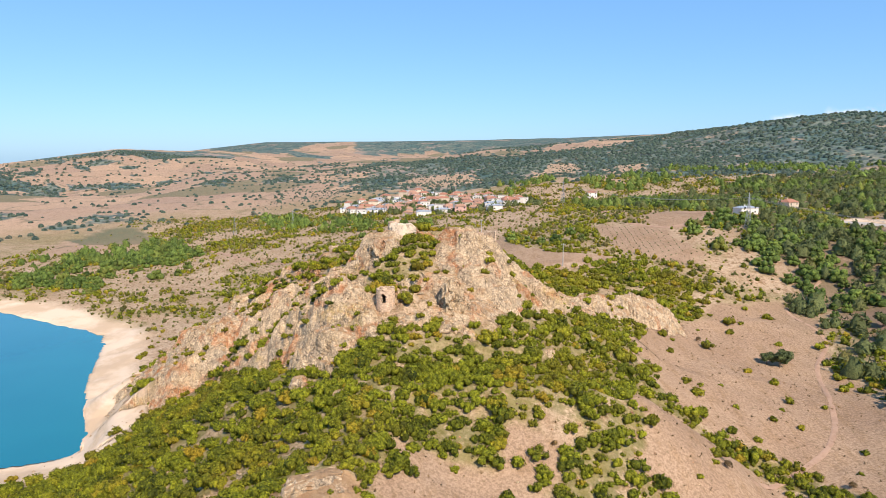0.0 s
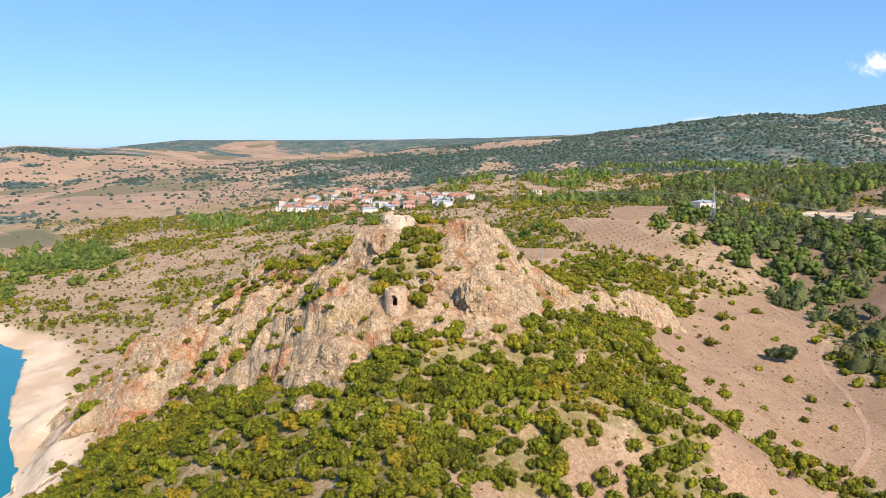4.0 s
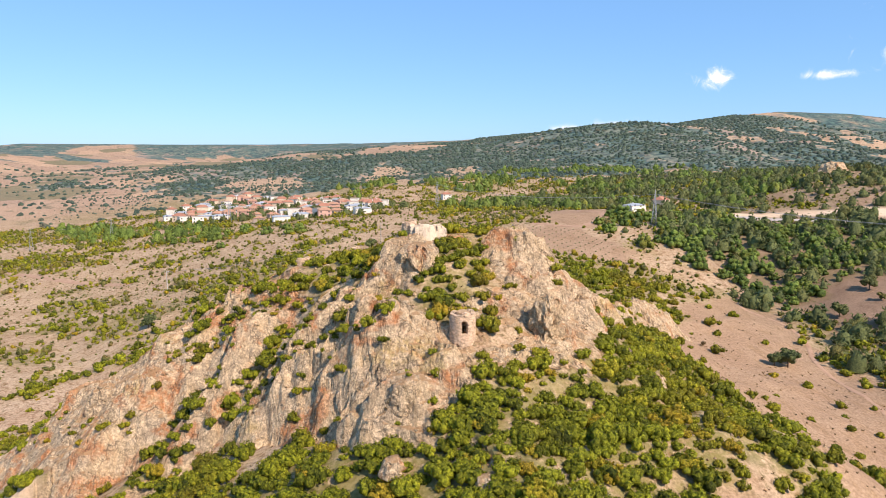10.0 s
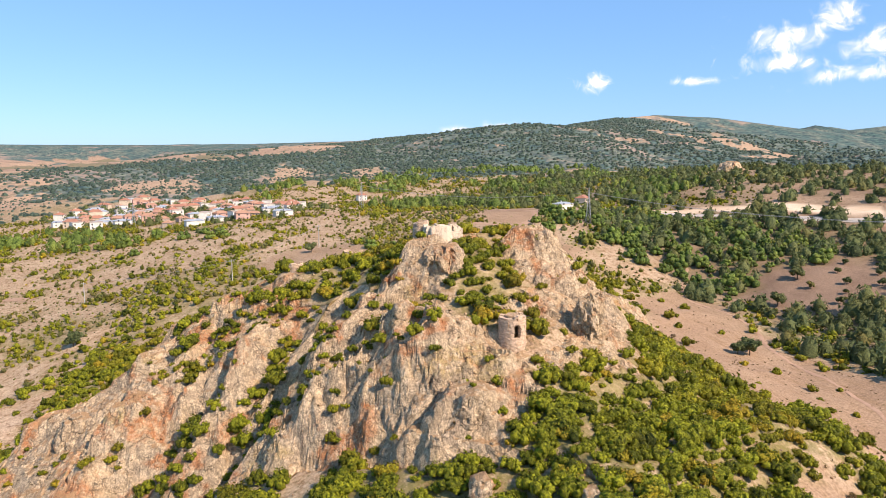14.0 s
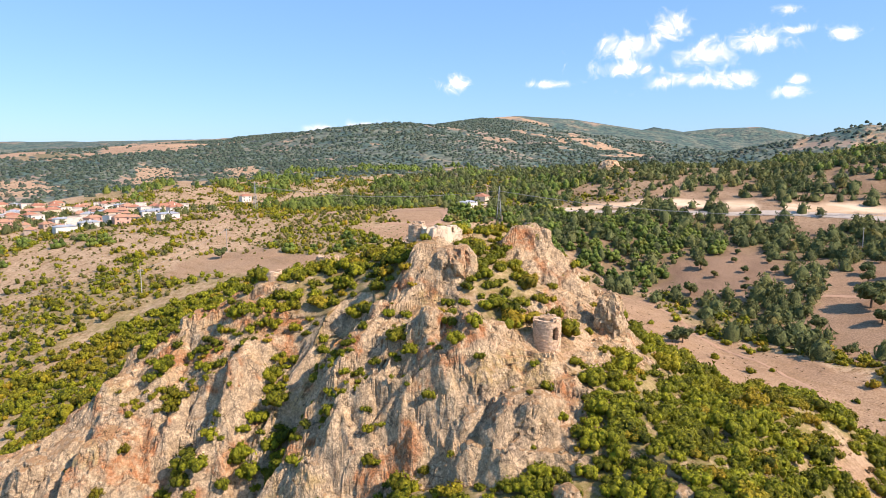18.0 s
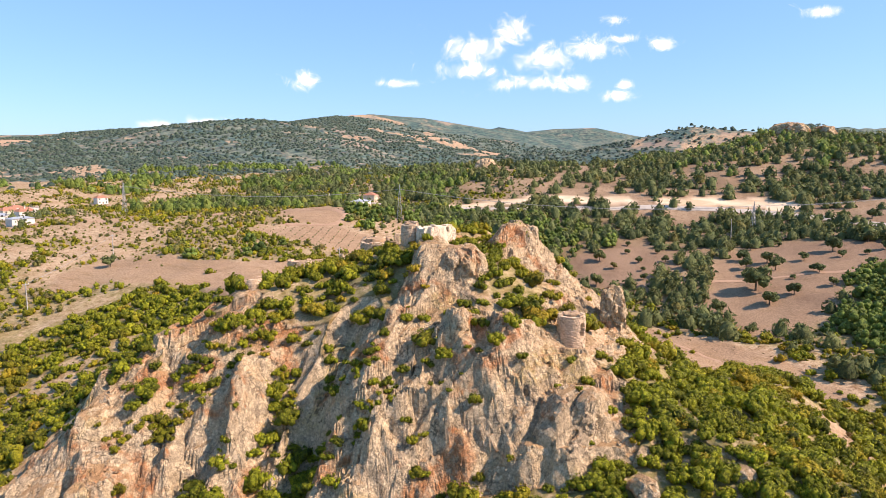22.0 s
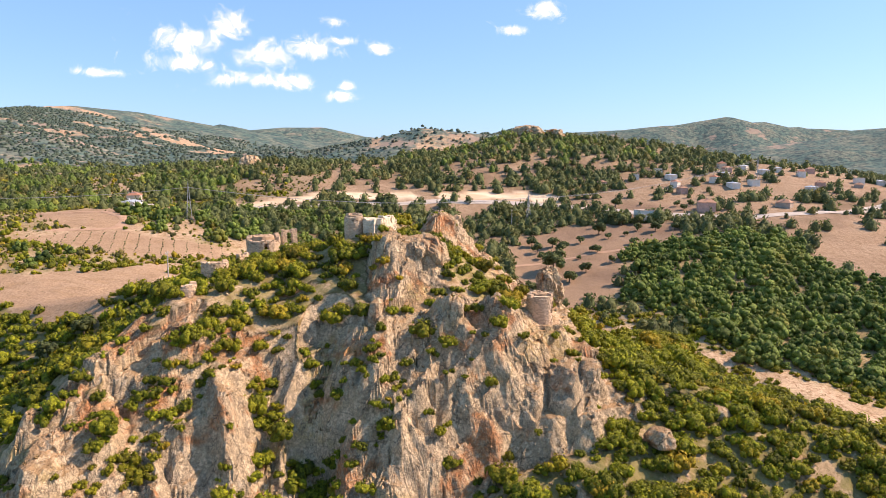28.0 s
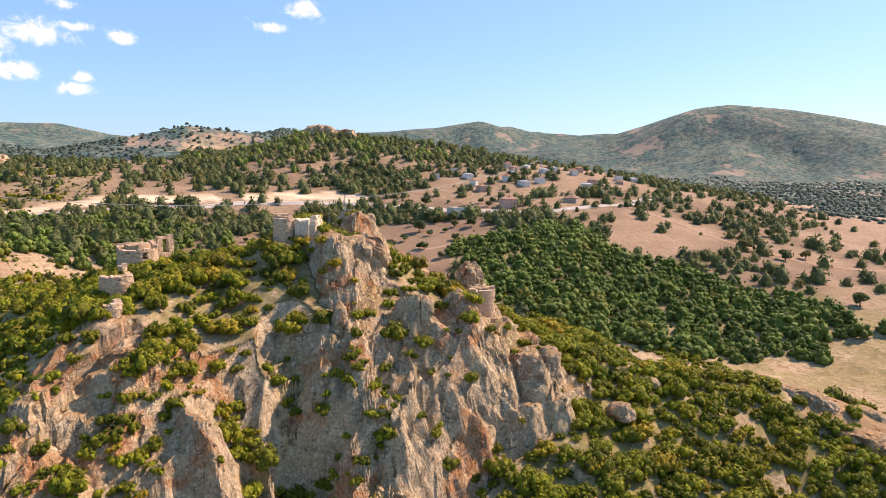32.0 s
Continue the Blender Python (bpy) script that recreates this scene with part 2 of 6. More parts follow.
M_ROCK_RUST, n, l, b = material("rusty_limestone", 0.92, 0.15)
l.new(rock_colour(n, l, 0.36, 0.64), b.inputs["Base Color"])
rock_relief(n, l, b)
M_ROCK_OCHRE, n, l, b = material("yellow_limestone", 0.92, 0.15)
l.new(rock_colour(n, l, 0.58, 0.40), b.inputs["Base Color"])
rock_relief(n, l, b)

M_WATER, n, l, b = material("lake_water", 0.12, 0.5)
l.new(blend(n, l, ramp(n, l, tex(n, l, 120, 3), 0.3, 0.7), (0.002, 0.15, 0.205), (0.006, 0.18, 0.225)), b.inputs["Base Color"])
bump(n, l, b, tex(n, l, 1.5, 3), 0.05, 0.25)


def foliage(name, dark, light, autumn, amount, grain=0.45):
    """Leaves: varied from leaf to leaf, plant to plant and patch to patch, a little light through them."""
    m, n, l, b = material(name, 0.7, 0.25)
    g = n.new("ShaderNodeNewGeometry")
    o = n.new("ShaderNodeObjectInfo")
    plant = mul(n, l, mul(n, l, attr(n, "tint"), o.outputs["Random"], "ADD"), 1.0, "FRACT")
    c = blend(n, l, mul(n, l, mul(n, l, g.outputs["Random Per Island"], 0.5), mul(n, l, plant, 0.5), "ADD"), dark, light)
    c = blend(n, l, mul(n, l, ramp(n, l, plant, 1 - amount, 1.0), 0.75), c, autumn)
    c = blend(n, l, mul(n, l, ramp(n, l, tex(n, l, 25, 3), 0.45, 0.68), 0.25), c, autumn)
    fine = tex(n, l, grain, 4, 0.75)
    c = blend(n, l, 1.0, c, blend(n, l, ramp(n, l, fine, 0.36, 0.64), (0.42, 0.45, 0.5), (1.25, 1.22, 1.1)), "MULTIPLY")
    bump(n, l, b, fine, 0.8 * grain, 1.0)
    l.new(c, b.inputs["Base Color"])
    t = n.new("ShaderNodeBsdfTranslucent")
    l.new(c, t.inputs["Color"])
    mx = n.new("ShaderNodeMixShader")
    mx.inputs[0].default_value = 0.28
    out = n["Material Output"]
    l.new(b.outputs[0], mx.inputs[1])
    l.new(t.outputs[0], mx.inputs[2])
    l.new(mx.outputs[0], out.inputs["Surface"])
    return m


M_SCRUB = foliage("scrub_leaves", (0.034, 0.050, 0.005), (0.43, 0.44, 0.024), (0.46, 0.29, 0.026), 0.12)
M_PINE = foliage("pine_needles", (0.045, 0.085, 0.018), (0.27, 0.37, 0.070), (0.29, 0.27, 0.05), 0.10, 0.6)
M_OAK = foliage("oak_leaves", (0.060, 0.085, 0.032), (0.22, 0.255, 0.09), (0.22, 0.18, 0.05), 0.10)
# haze of distance mixed into these leaves: bluer than the nearer oaks and pines
M_FAR_HAZED = foliage("far_woods", (0.050, 0.092, 0.075), (0.13, 0.18, 0.125), (0.18, 0.16, 0.11), 0.08, 3.0)
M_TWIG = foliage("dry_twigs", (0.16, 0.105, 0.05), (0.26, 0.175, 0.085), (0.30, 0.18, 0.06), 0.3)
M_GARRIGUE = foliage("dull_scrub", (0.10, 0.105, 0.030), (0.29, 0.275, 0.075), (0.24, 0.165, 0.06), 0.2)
M_BARK, n, l, b = material("bark", 0.95, 0.1)
l.new(blend(n, l, tex(n, l, 0.3, 4), (0.10, 0.07, 0.05), (0.20, 0.15, 0.11)), b.inputs["Base Color"])


def plain(name, colour, rough=0.9, other=None, size=1.0, spec=0.2, metal=0.0, relief=0.0):
    """A surface of one colour with wear and stains at two scales."""
    m, n, l, b = material(name, rough, spec)
    other = other or tuple(0.75 * v for v in colour)
    c = blend(n, l, ramp(n, l, tex(n, l, size, 5, 0.7), 0.35, 0.7), colour, other)
    c = blend(n, l, mul(n, l, ramp(n, l, tex(n, l, 0.2 * size, 5, 0.7), 0.5, 0.75), 0.4), c, tuple(0.6 * v for v in other))
    l.new(c, b.inputs["Base Color"])
    b.inputs["Metallic"].default_value = metal
    if relief:
        bump(n, l, b, tex(n, l, 0.25 * size, 5, 0.7), relief, 0.8)
    return m


def masonry_material(name, light, dark):
    m, n, l, b = material(name, 0.95, 0.1)
    g = n.new("ShaderNodeNewGeometry")
    c = blend(n, l, g.outputs["Random Per Island"], light, dark)
    c = blend(n, l, mul(n, l, ramp(n, l, tex(n, l, 1.6, 5, 0.7), 0.5, 0.72), 0.6), c, (0.16, 0.13, 0.10))
    l.new(c, b.inputs["Base Color"])
    bump(n, l, b, tex(n, l, 0.3, 5, 0.7), 0.12, 0.8)
    return m


M_STONE = masonry_material("rubble_masonry", (0.70, 0.51, 0.35), (0.48, 0.34, 0.23))
M_PALE_STONE = masonry_material("pale_masonry", (0.80, 0.66, 0.50), (0.64, 0.51, 0.37))
M_EARTH = plain("packed_earth", (0.42, 0.28, 0.17), 0.95, None, 3.0, 0.1, 0, 0.1)
M_ROAD = plain("road_surface", (0.46, 0.40, 0.34), 0.9, (0.38, 0.33, 0.28), 6.0, 0.2)
M_TRACK = plain("dusty_track", (0.42, 0.27, 0.18), 0.95, (0.35, 0.215, 0.14), 3.0, 0.1)
M_LIME = plain("limewash", (0.74, 0.70, 0.63), 0.85, (0.62, 0.57, 0.49), 2.0)
M_CREAM = plain("cream_plaster", (0.66, 0.54, 0.40), 0.85, None, 2.0)
M_PINKWALL = plain("pink_plaster", (0.62, 0.38, 0.30), 0.85, None, 2.0)
M_BLOCKWALL = plain("bare_block_wall", (0.45, 0.36, 0.29), 0.9, None, 2.0)
M_TILES = plain("terracotta_tiles", (0.40, 0.18, 0.11), 0.85, (0.32, 0.16, 0.11), 1.5, 0.2, 0, 0.1)
M_TILES_OLD = plain("faded_tiles", (0.45, 0.25, 0.16), 0.85, None, 1.5, 0.2, 0, 0.1)
M_SHEET = plain("sheet_roof", (0.50, 0.52, 0.53), 0.5, (0.38, 0.40, 0.42), 3.0, 0.4, 0.4)
M_GLASS, n, l, b = material("window_glass", 0.08, 0.6)
b.inputs["Base Color"].default_value = (0.03, 0.04, 0.05, 1)
M_STEEL = plain("galvanised_steel", (0.42, 0.43, 0.43), 0.5, None, 1.0, 0.5, 0.7)
M_CONCRETE = plain("concrete_pole", (0.50, 0.47, 0.43), 0.9, None, 1.0)
M_WIRE = plain("cable", (0.42, 0.42, 0.42), 0.5, None, 1.0, 0.4, 0.5)
M_CLOUD = bpy.data.materials.new("cloud")
M_CLOUD.use_nodes = True
n, l = M_CLOUD.node_tree.nodes, M_CLOUD.node_tree.links
n.clear()
tc = n.new("ShaderNodeTexCoord")
gr = n.new("ShaderNodeVectorMath"); gr.operation = "LENGTH"
l.new(tc.outputs["Object"], gr.inputs[0])
fall = ramp(n, l, gr.outputs["Value"], 0.97, 0.0)
shape = tex(n, l, 110, 10, 0.66, None, 0.8)
dens = ramp(n, l, mul(n, l, mul(n, l, shape, 2.2), mul(n, l, fall, 0.9), "ADD"), 1.30, 2.32)
em = n.new("ShaderNodeEmission")
l.new(blend(n, l, ramp(n, l, dens, 0.2, 1.0), (0.72, 0.80, 0.95), (1.0, 0.97, 0.93)), em.inputs["Color"])
em.inputs["Strength"].default_value = 0.97
tr = n.new("ShaderNodeBsdfTransparent")
mx = n.new("ShaderNodeMixShader")
l.new(dens, mx.inputs[0])
l.new(tr.outputs[0], mx.inputs[1])
l.new(em.outputs[0], mx.inputs[2])
out = n.new("ShaderNodeOutputMaterial")
l.new(mx.outputs[0], out.inputs["Surface"])

# ---- the shape of the land ----
def _hash(ix, iy, seed):
    n = (ix.astype(np.int64) * 374761393 + iy.astype(np.int64) * 668265263 + seed * 974634777) & 0x7FFFFFFF
    n = ((n ^ (n >> 13)) * 1274126177) & 0x7FFFFFFF
    n = ((n ^ (n >> 15)) * 1911520717) & 0x7FFFFFFF
    return ((n ^ (n >> 16)) & 0xFFFFF) / float(0xFFFFF) * 2.0 - 1.0


def vnoise(x, y, seed=0):
    """Smooth noise from -1 to 1 over a plane."""
    x, y = np.asarray(x, float), np.asarray(y, float)
    ix, iy = np.floor(x), np.floor(y)
    fx, fy = x - ix, y - iy
    u, v = fx * fx * fx * (fx * (fx * 6 - 15) + 10), fy * fy * fy * (fy * (fy * 6 - 15) + 10)
    a, b = _hash(ix, iy, seed), _hash(ix + 1, iy, seed)
    c, d = _hash(ix, iy + 1, seed), _hash(ix + 1, iy + 1, seed)
    return (a * (1 - u) + b * u) * (1 - v) + (c * (1 - u) + d * u) * v


def fbm(x, y, size, octaves=4, seed=0, gain=0.5):
    total, amp = 0.0, 1.0
    for k in range(octaves):
        total = total + amp * vnoise(x / size + 17.3 * k, y / size - 9.1 * k, seed + k)
        size, amp = size / 2.03, amp * gain
    return total


def ridged(x, y, size, octaves=4, seed=0):
    total, amp = 0.0, 1.0
    for k in range(octaves):
        total = total + amp * (1 - 2 * np.abs(vnoise(x / size + 5.7 * k, y / size + 3.3 * k, seed + k)))
        size, amp = size / 2.1, amp * 0.52
    return total


def step(a, b, x):
    t = np.clip((x - a) / (b - a), 0, 1)
    return t * t * (3 - 2 * t)


def smax(a, b, k):
    h = np.clip(0.5 + 0.5 * (a - b) / k, 0, 1)
    return b * (1 - h) + a * h + k * h * (1 - h)


def smin(a, b, k):
    return -smax(-a, -b, k)


def inside(x, y, poly, soft=4.0):
    """1 within a polygon of the plan, 0 outside, with a soft, wavering edge."""
    x, y = np.asarray(x, float), np.asarray(y, float)
    wob = 0.8 * soft
    x = x + wob * vnoise(x / 9, y / 9, 71)
    y = y + wob * vnoise(x / 9, y / 9, 72)
    within, best = np.zeros(x.shape, bool), np.full(x.shape, 1e9)
    for (ax, ay), (bx, by) in zip(poly, poly[1:] + poly[:1]):
        if ay != by:
            within ^= ((ay > y) != (by > y)) & (x < (bx - ax) * (y - ay) / (by - ay) + ax)
        t = np.clip(((x - ax) * (bx - ax) + (y - ay) * (by - ay)) / ((bx - ax) ** 2 + (by - ay) ** 2 + 1e-9), 0, 1)
        best = np.minimum(best, np.hypot(x - ax - t * (bx - ax), y - ay - t * (by - ay)))
    return step(-soft / 2, soft / 2, np.where(within, best, -best))


def along(x, y, line):
    """Distance from a polyline of (x, y, ...) and the values carried along it."""
    best = np.full(np.shape(x), 1e9)
    val = np.zeros(np.shape(x))
    for a, b in zip(line, line[1:]):
        t = np.clip(((x - a[0]) * (b[0] - a[0]) + (y - a[1]) * (b[1] - a[1])) / ((b[0] - a[0]) ** 2 + (b[1] - a[1]) ** 2 + 1e-9), 0, 1)
        d = np.hypot(x - a[0] - t * (b[0] - a[0]), y - a[1] - t * (b[1] - a[1]))
        near = d < best
        best = np.where(near, d, best)
        if len(a) > 2:
            val = np.where(near, a[2] + t * (b[2] - a[2]), val)
    return best, val


# gentle swells and hollows: x, y, rise, radius
SWELLS_NEAR = [(-300, 350, -32, 148), (-160, 230, -4.3, 93), (-150, 430, 0.9, 110), (-20, 410, 13.7, 72), (-20, 170, 29.1, 60),
               (-20, 260, 7.6, 60), (60, 320, 15.7, 60), (80, 200, 4.6, 60), (130, 130, -3.7, 60), (90, 60, -11.8, 68),
               (130, 260, -10, 60), (240, 130, 4, 66), (200, 310, 2.8, 60), (88, 160, -8, 24), (70, 142, -6, 20), (138, 236, -4.5, 30), (176, 318, -6, 24), (112, 188, -3, 25), (300, 40, 12.8, 104), (290, 230, -6.1, 68)]
SWELLS_WIDE = [(390, 100, -6, 117), (170, 430, 14.5, 69), (370, 330, 3.7, 101), (480, 230, 15.3, 136), (260, 560, -10.3, 125),
               (110, 560, 16.2, 111), (460, 500, 46.4, 157), (330, 740, 7.5, 194), (-30, 700, 23.9, 168), (80, 960, -18.3, 255),
               (-350, 800, -19.1, 255), (500, 950, 33, 290), (0, 20, 3.4, 90), (570, 40, 63.7, 185), (250, -120, -5.1, 143),
               (-150, 0, -32.1, 127), (300, 1250, 11.6, 367), (-200, 1200, 16.6, 358), (-620, 300, -45, 230)]
# castle hill, soil: crest lines x, y, height
CREST_SPUR = [(-30, 104, 37), (-24, 118, 40), (-20, 130, 41.6), (-20, 144, 43.6), (-20, 160, 46.2), (-12, 184, 55), (-8, 197, 61), (-8, 206, 67), (-10, 216, 72)]
CREST_TOP = [(-10, 216, 72), (-14, 228, 71), (0, 246, 67), (12, 262, 63), (12, 300, 53), (14, 345, 46)]
CREST_WEST = [(-14, 228, 71), (-24, 243, 67.5), (-40, 249, 64), (-58, 254, 56.5), (-75, 252, 45), (-98, 256, 31), (-124, 264, 12)]
CREST_EAST = [(4, 213, 68), (22, 214, 60), (36, 217, 50), (58, 238, 42), (84, 256, 33)]
SHOULDER = [(-20, 162, 46), (-30, 172, 45), (-35, 184, 45)]
TERRACE = [(-18, 236, 69), (-29, 226, 66), (-37, 225, 61.5), (-42, 226, 57.5)]
EAST_SHOULDER = [(-16, 158, 45.5), (14, 161, 44.8), (33, 163, 43.2), (44, 166, 39)]
RUINS = [(-42, 250.5, 62.6), (-24, 255, 63.4), (0, 262, 64.2), (12, 263.5, 64.6)]
SUMMIT = [(-17.5, 226, 73.4), (-14, 223.5, 74.8), (-8, 224, 75), (6, 223, 75)]
SOILS = ((SUMMIT, 0.8, 2.0), (RUINS, 0.55, 4.0), (EAST_SHOULDER, 0.6, 5.0), (CREST_SPUR, 0.46, 4.0), (CREST_TOP, 0.5, 6.0), (CREST_WEST, 0.62, 4.0), (CREST_EAST, 0.46, 3.0), (SHOULDER, 0.55, 3.0), (TERRACE, 0.65, 4.0))
# gullies cut into it: x, y, floor
GULLIES = [([(-43, 222, 53), (-51.5, 222, 43.5), (-64, 217.5, 29), (-82, 214, 13)], 2.0, 1.3),
           ([(-51, 229, 47), (-60, 225, 37), (-66, 219, 28)], 1.2, 1.3),
           ([(-62, 243, 47), (-72, 233, 34), (-84, 226, 20)], 2.0, 0.9)]
# foot of the south-west cliff: above it rock climbs steeply, below it a scrubby apron falls away
CLIFF_FOOT = [(-90, 232, 17), (-73, 216, 25), (-63, 208.5, 32), (-56, 200, 34), (-50, 192.5, 37), (-45, 187, 40), (-40.5, 182, 42), (-38, 175, 43), (-32, 167.5, 43.5), (-24, 162, 44.8), (-21, 150, 44.4), (-21, 134, 42.4), (-25, 116, 40.4), (-32, 100, 37)]
APRON = [(x, y) for x, y, h in CLIFF_FOOT] + [(-60, 60), (-170, 60), (-170, 232)]
SHORE = [(-620, 560), (-420, 480), (-290, 425), (-228, 387), (-195, 368), (-179, 334), (-160, 286), (-127, 222), (-123, 214), (-133, 208), (-160, 200), (-260, 150), (-420, 100)]
ROCK_FACE = [(-24, 207), (-31, 214), (-40, 216), (-46, 218), (-56, 224), (-68, 219), (-70, 213), (-62, 205), (-54, 197), (-48, 189), (-43, 183), (-40, 175), (-31, 166), (-24, 170), (-16, 176), (5, 178),
             (11, 184), (22, 196), (36, 209), (40, 222), (62, 244), (86, 262), (80, 268), (54, 252), (30, 226), (16, 224), (8, 222), (0, 205), (-8, 196), (-18, 192), (-24, 196)]
ROCK_WEST = [(-38, 254), (-60, 261), (-85, 264), (-110, 264), (-130, 264), (-118, 246), (-98, 228), (-86, 227), (-76, 231), (-66, 222), (-58, 222), (-48, 230), (-46, 240)]
LAKE = SHORE + [(-2500, 0), (-2500, 900)]
# castle hill, rock: crest lines, half width, steepness
ROCKS = [([(6, 211, 77), (10, 207, 72), (17, 200, 61.5)], 3.2, 1.5),
         ([(7, 212, 77), (14.5, 217, 73), (22, 218, 65), (33.5, 220, 55.8)], 2.6, 1.3),
         ([(33.5, 220, 55), (46, 233, 50), (59, 247, 48), (76, 260, 45), (84, 265, 42)], 2.4, 0.95),
         ([(6, 211, 76), (2, 204, 69), (-1, 197, 61)], 3.0, 1.7),
         ([(-23, 215.5, 74.3), (-17, 219, 75.3), (-6, 223, 74.5)], 2.2, 1.6),
         ([(-21.5, 214, 73.6), (-18, 210.5, 73), (-18.5, 208.5, 70.5)], 3.0, 2.0),
         ([(-10.5, 208, 68), (-12, 203, 66), (-13.5, 198, 60)], 1.2, 2.0),
         ([(-30, 213.5, 66.5), (-36, 214, 63.6), (-41, 212.5, 61), (-47.3, 211, 57), (-50, 207.5, 54), (-53, 205.5, 49), (-57, 205, 41.5), (-62, 208, 34)], 1.2, 1.25),
         ([(-29, 203, 63), (-34, 200, 64.6), (-39, 202.5, 58), (-43, 204, 55.6), (-47, 204, 52.8), (-49.5, 201, 46), (-55, 201, 35)], 1.4, 1.2),
         ([(-29, 197, 64), (-34.5, 197.5, 63), (-38, 197.5, 57.5), (-42.5, 197.2, 53.6), (-46.8, 196.8, 46.5), (-50, 196, 38)], 1.2, 1.25),
         ([(-23, 190.2, 61.5), (-27, 191.2, 63), (-30.5, 192.6, 64.6), (-35, 193.6, 58.6), (-38.3, 193, 53), (-41, 190.5, 47.8), (-45.5, 190.5, 41)], 1.2, 1.35),
         ([(-22, 183, 57), (-28, 186, 56), (-34, 187.5, 53.5), (-39, 186.5, 48), (-41.5, 185.5, 43.5)], 2.0, 1.5),
         ([(-21, 179, 55), (-29.3, 178.6, 54.4), (-32.5, 180.5, 52.8), (-38, 181.5, 47.6)], 2.0, 1.8),
         ([(-28, 177, 53.4), (-34, 176.2, 50.6), (-37.6, 176, 48.6)], 1.6, 2.0),
         ([(-25, 175, 51.5), (-27.5, 171, 49), (-29, 168.2, 46.3)], 1.8, 1.7),
         ([(-12, 186, 56), (2, 185.5, 58.5), (7, 186, 56)], 3.0, 1.1),
         ([(6, 193, 60), (9, 188, 56.5), (12, 183, 51)], 2.0, 1.3),
         ([(-41, 250, 62.5), (-50, 243, 60.4), (-53, 247, 60), (-59, 255, 57.5), (-69, 255.5, 50.8), (-76, 252, 46)], 2.2, 1.3),
         ([(-74, 250, 46), (-83, 240.5, 39), (-90, 236, 32), (-95, 232, 25)], 2.6, 1.5),
         ([(-78, 254, 45), (-90, 255, 37.5), (-100, 257.5, 32), (-107, 252, 24), (-124, 258, 12)], 3.0, 1.3),
         ([(-63, 246, 50), (-72, 240, 41), (-78, 234, 31)], 1.6, 1.4),
         ([(-48, 239, 60), (-53, 236, 55), (-58, 233.2, 51.3), (-62, 228, 43), (-67, 224, 33)], 1.5, 1.7)]
# far crests: x, y, height; half breadth of the flank
RANGES = [([(-1900, 1900, 60), (-1433, 2170, 83), (-1137, 2338, 132), (-1033, 2710, 126), (-900, 3300, 120)], 1200),
          ([(-2600, 3800, 60), (-2223, 4027, 85), (-1850, 4200, 110), (-1500, 4340, 158), (-1171, 4448, 199), (-701, 4546, 203), (293, 4560, 214), (800, 4225, 216), (1154, 3198, 208), (1145, 2223, 196)], 2300),
          ([(1145, 2223, 196), (1032, 1829, 193), (1003, 1645, 203), (1141, 1658, 199), (1514, 1868, 247), (1831, 1967, 278), (1963, 1839, 262), (2300, 1500, 190)], 850),
          ([(3300, 2900, 280), (3650, 2591, 312), (3776, 2559, 331), (3854, 2428, 292), (4100, 2200, 270)], 700),
          ([(2700, 1800, 236), (2791, 1690, 244), (2870, 1515, 248), (2945, 1330, 205), (3000, 1200, 190)], 600),
          ([(1400, 740, 140), (1433, 620, 171), (1465, 480, 155), (1700, 450, 160), (2230, 504, 202), (2500, 300, 190)], 480),
          ([(586, 271, 117), (606, 232, 116), (620, 160, 110), (605, 110, 104), (566, 27, 84), (520, -60, 62)], 200),
          ([(3847, 600, 240), (3847, 435, 256), (3857, 106, 272), (3850, -120, 296), (3863, -459, 330), (4008, -880, 272), (3966, -1344, 266)], 900),
          ([(3043, -629, 172), (2960, -890, 207), (2930, -965, 222), (2887, -1085, 262), (2840, -1195, 304), (2790, -1285, 334), (2729, -1402, 347), (2604, -1607, 319), (2488, -1772, 279), (2394, -1891, 242), (2150, -2200, 180)], 1100)]


def blocks(x, y, size, seed):
    """Broken blocks: each cell of a jittered grid has a level and a tilt of its own."""
    gx, gy = np.floor(x / size), np.floor(y / size)
    best, out = np.full(x.shape, 1e9), np.zeros(x.shape)
    for ox in (-1, 0, 1):
        for oy in (-1, 0, 1):
            jx, jy = gx + ox, gy + oy
            px = (jx + 0.5 + 0.42 * _hash(jx, jy, seed)) * size
            py = (jy + 0.5 + 0.42 * _hash(jx, jy, seed + 1)) * size
            dx, dy = (x - px) / size, (y - py) / size
            d = dx * dx + dy * dy
            v = _hash(jx, jy, seed + 2) + 1.1 * dx * _hash(jx, jy, seed + 3) + 1.1 * dy * _hash(jx, jy, seed + 4)
            near = d < best
            best, out = np.where(near, d, best), np.where(near, v, out)
    return out


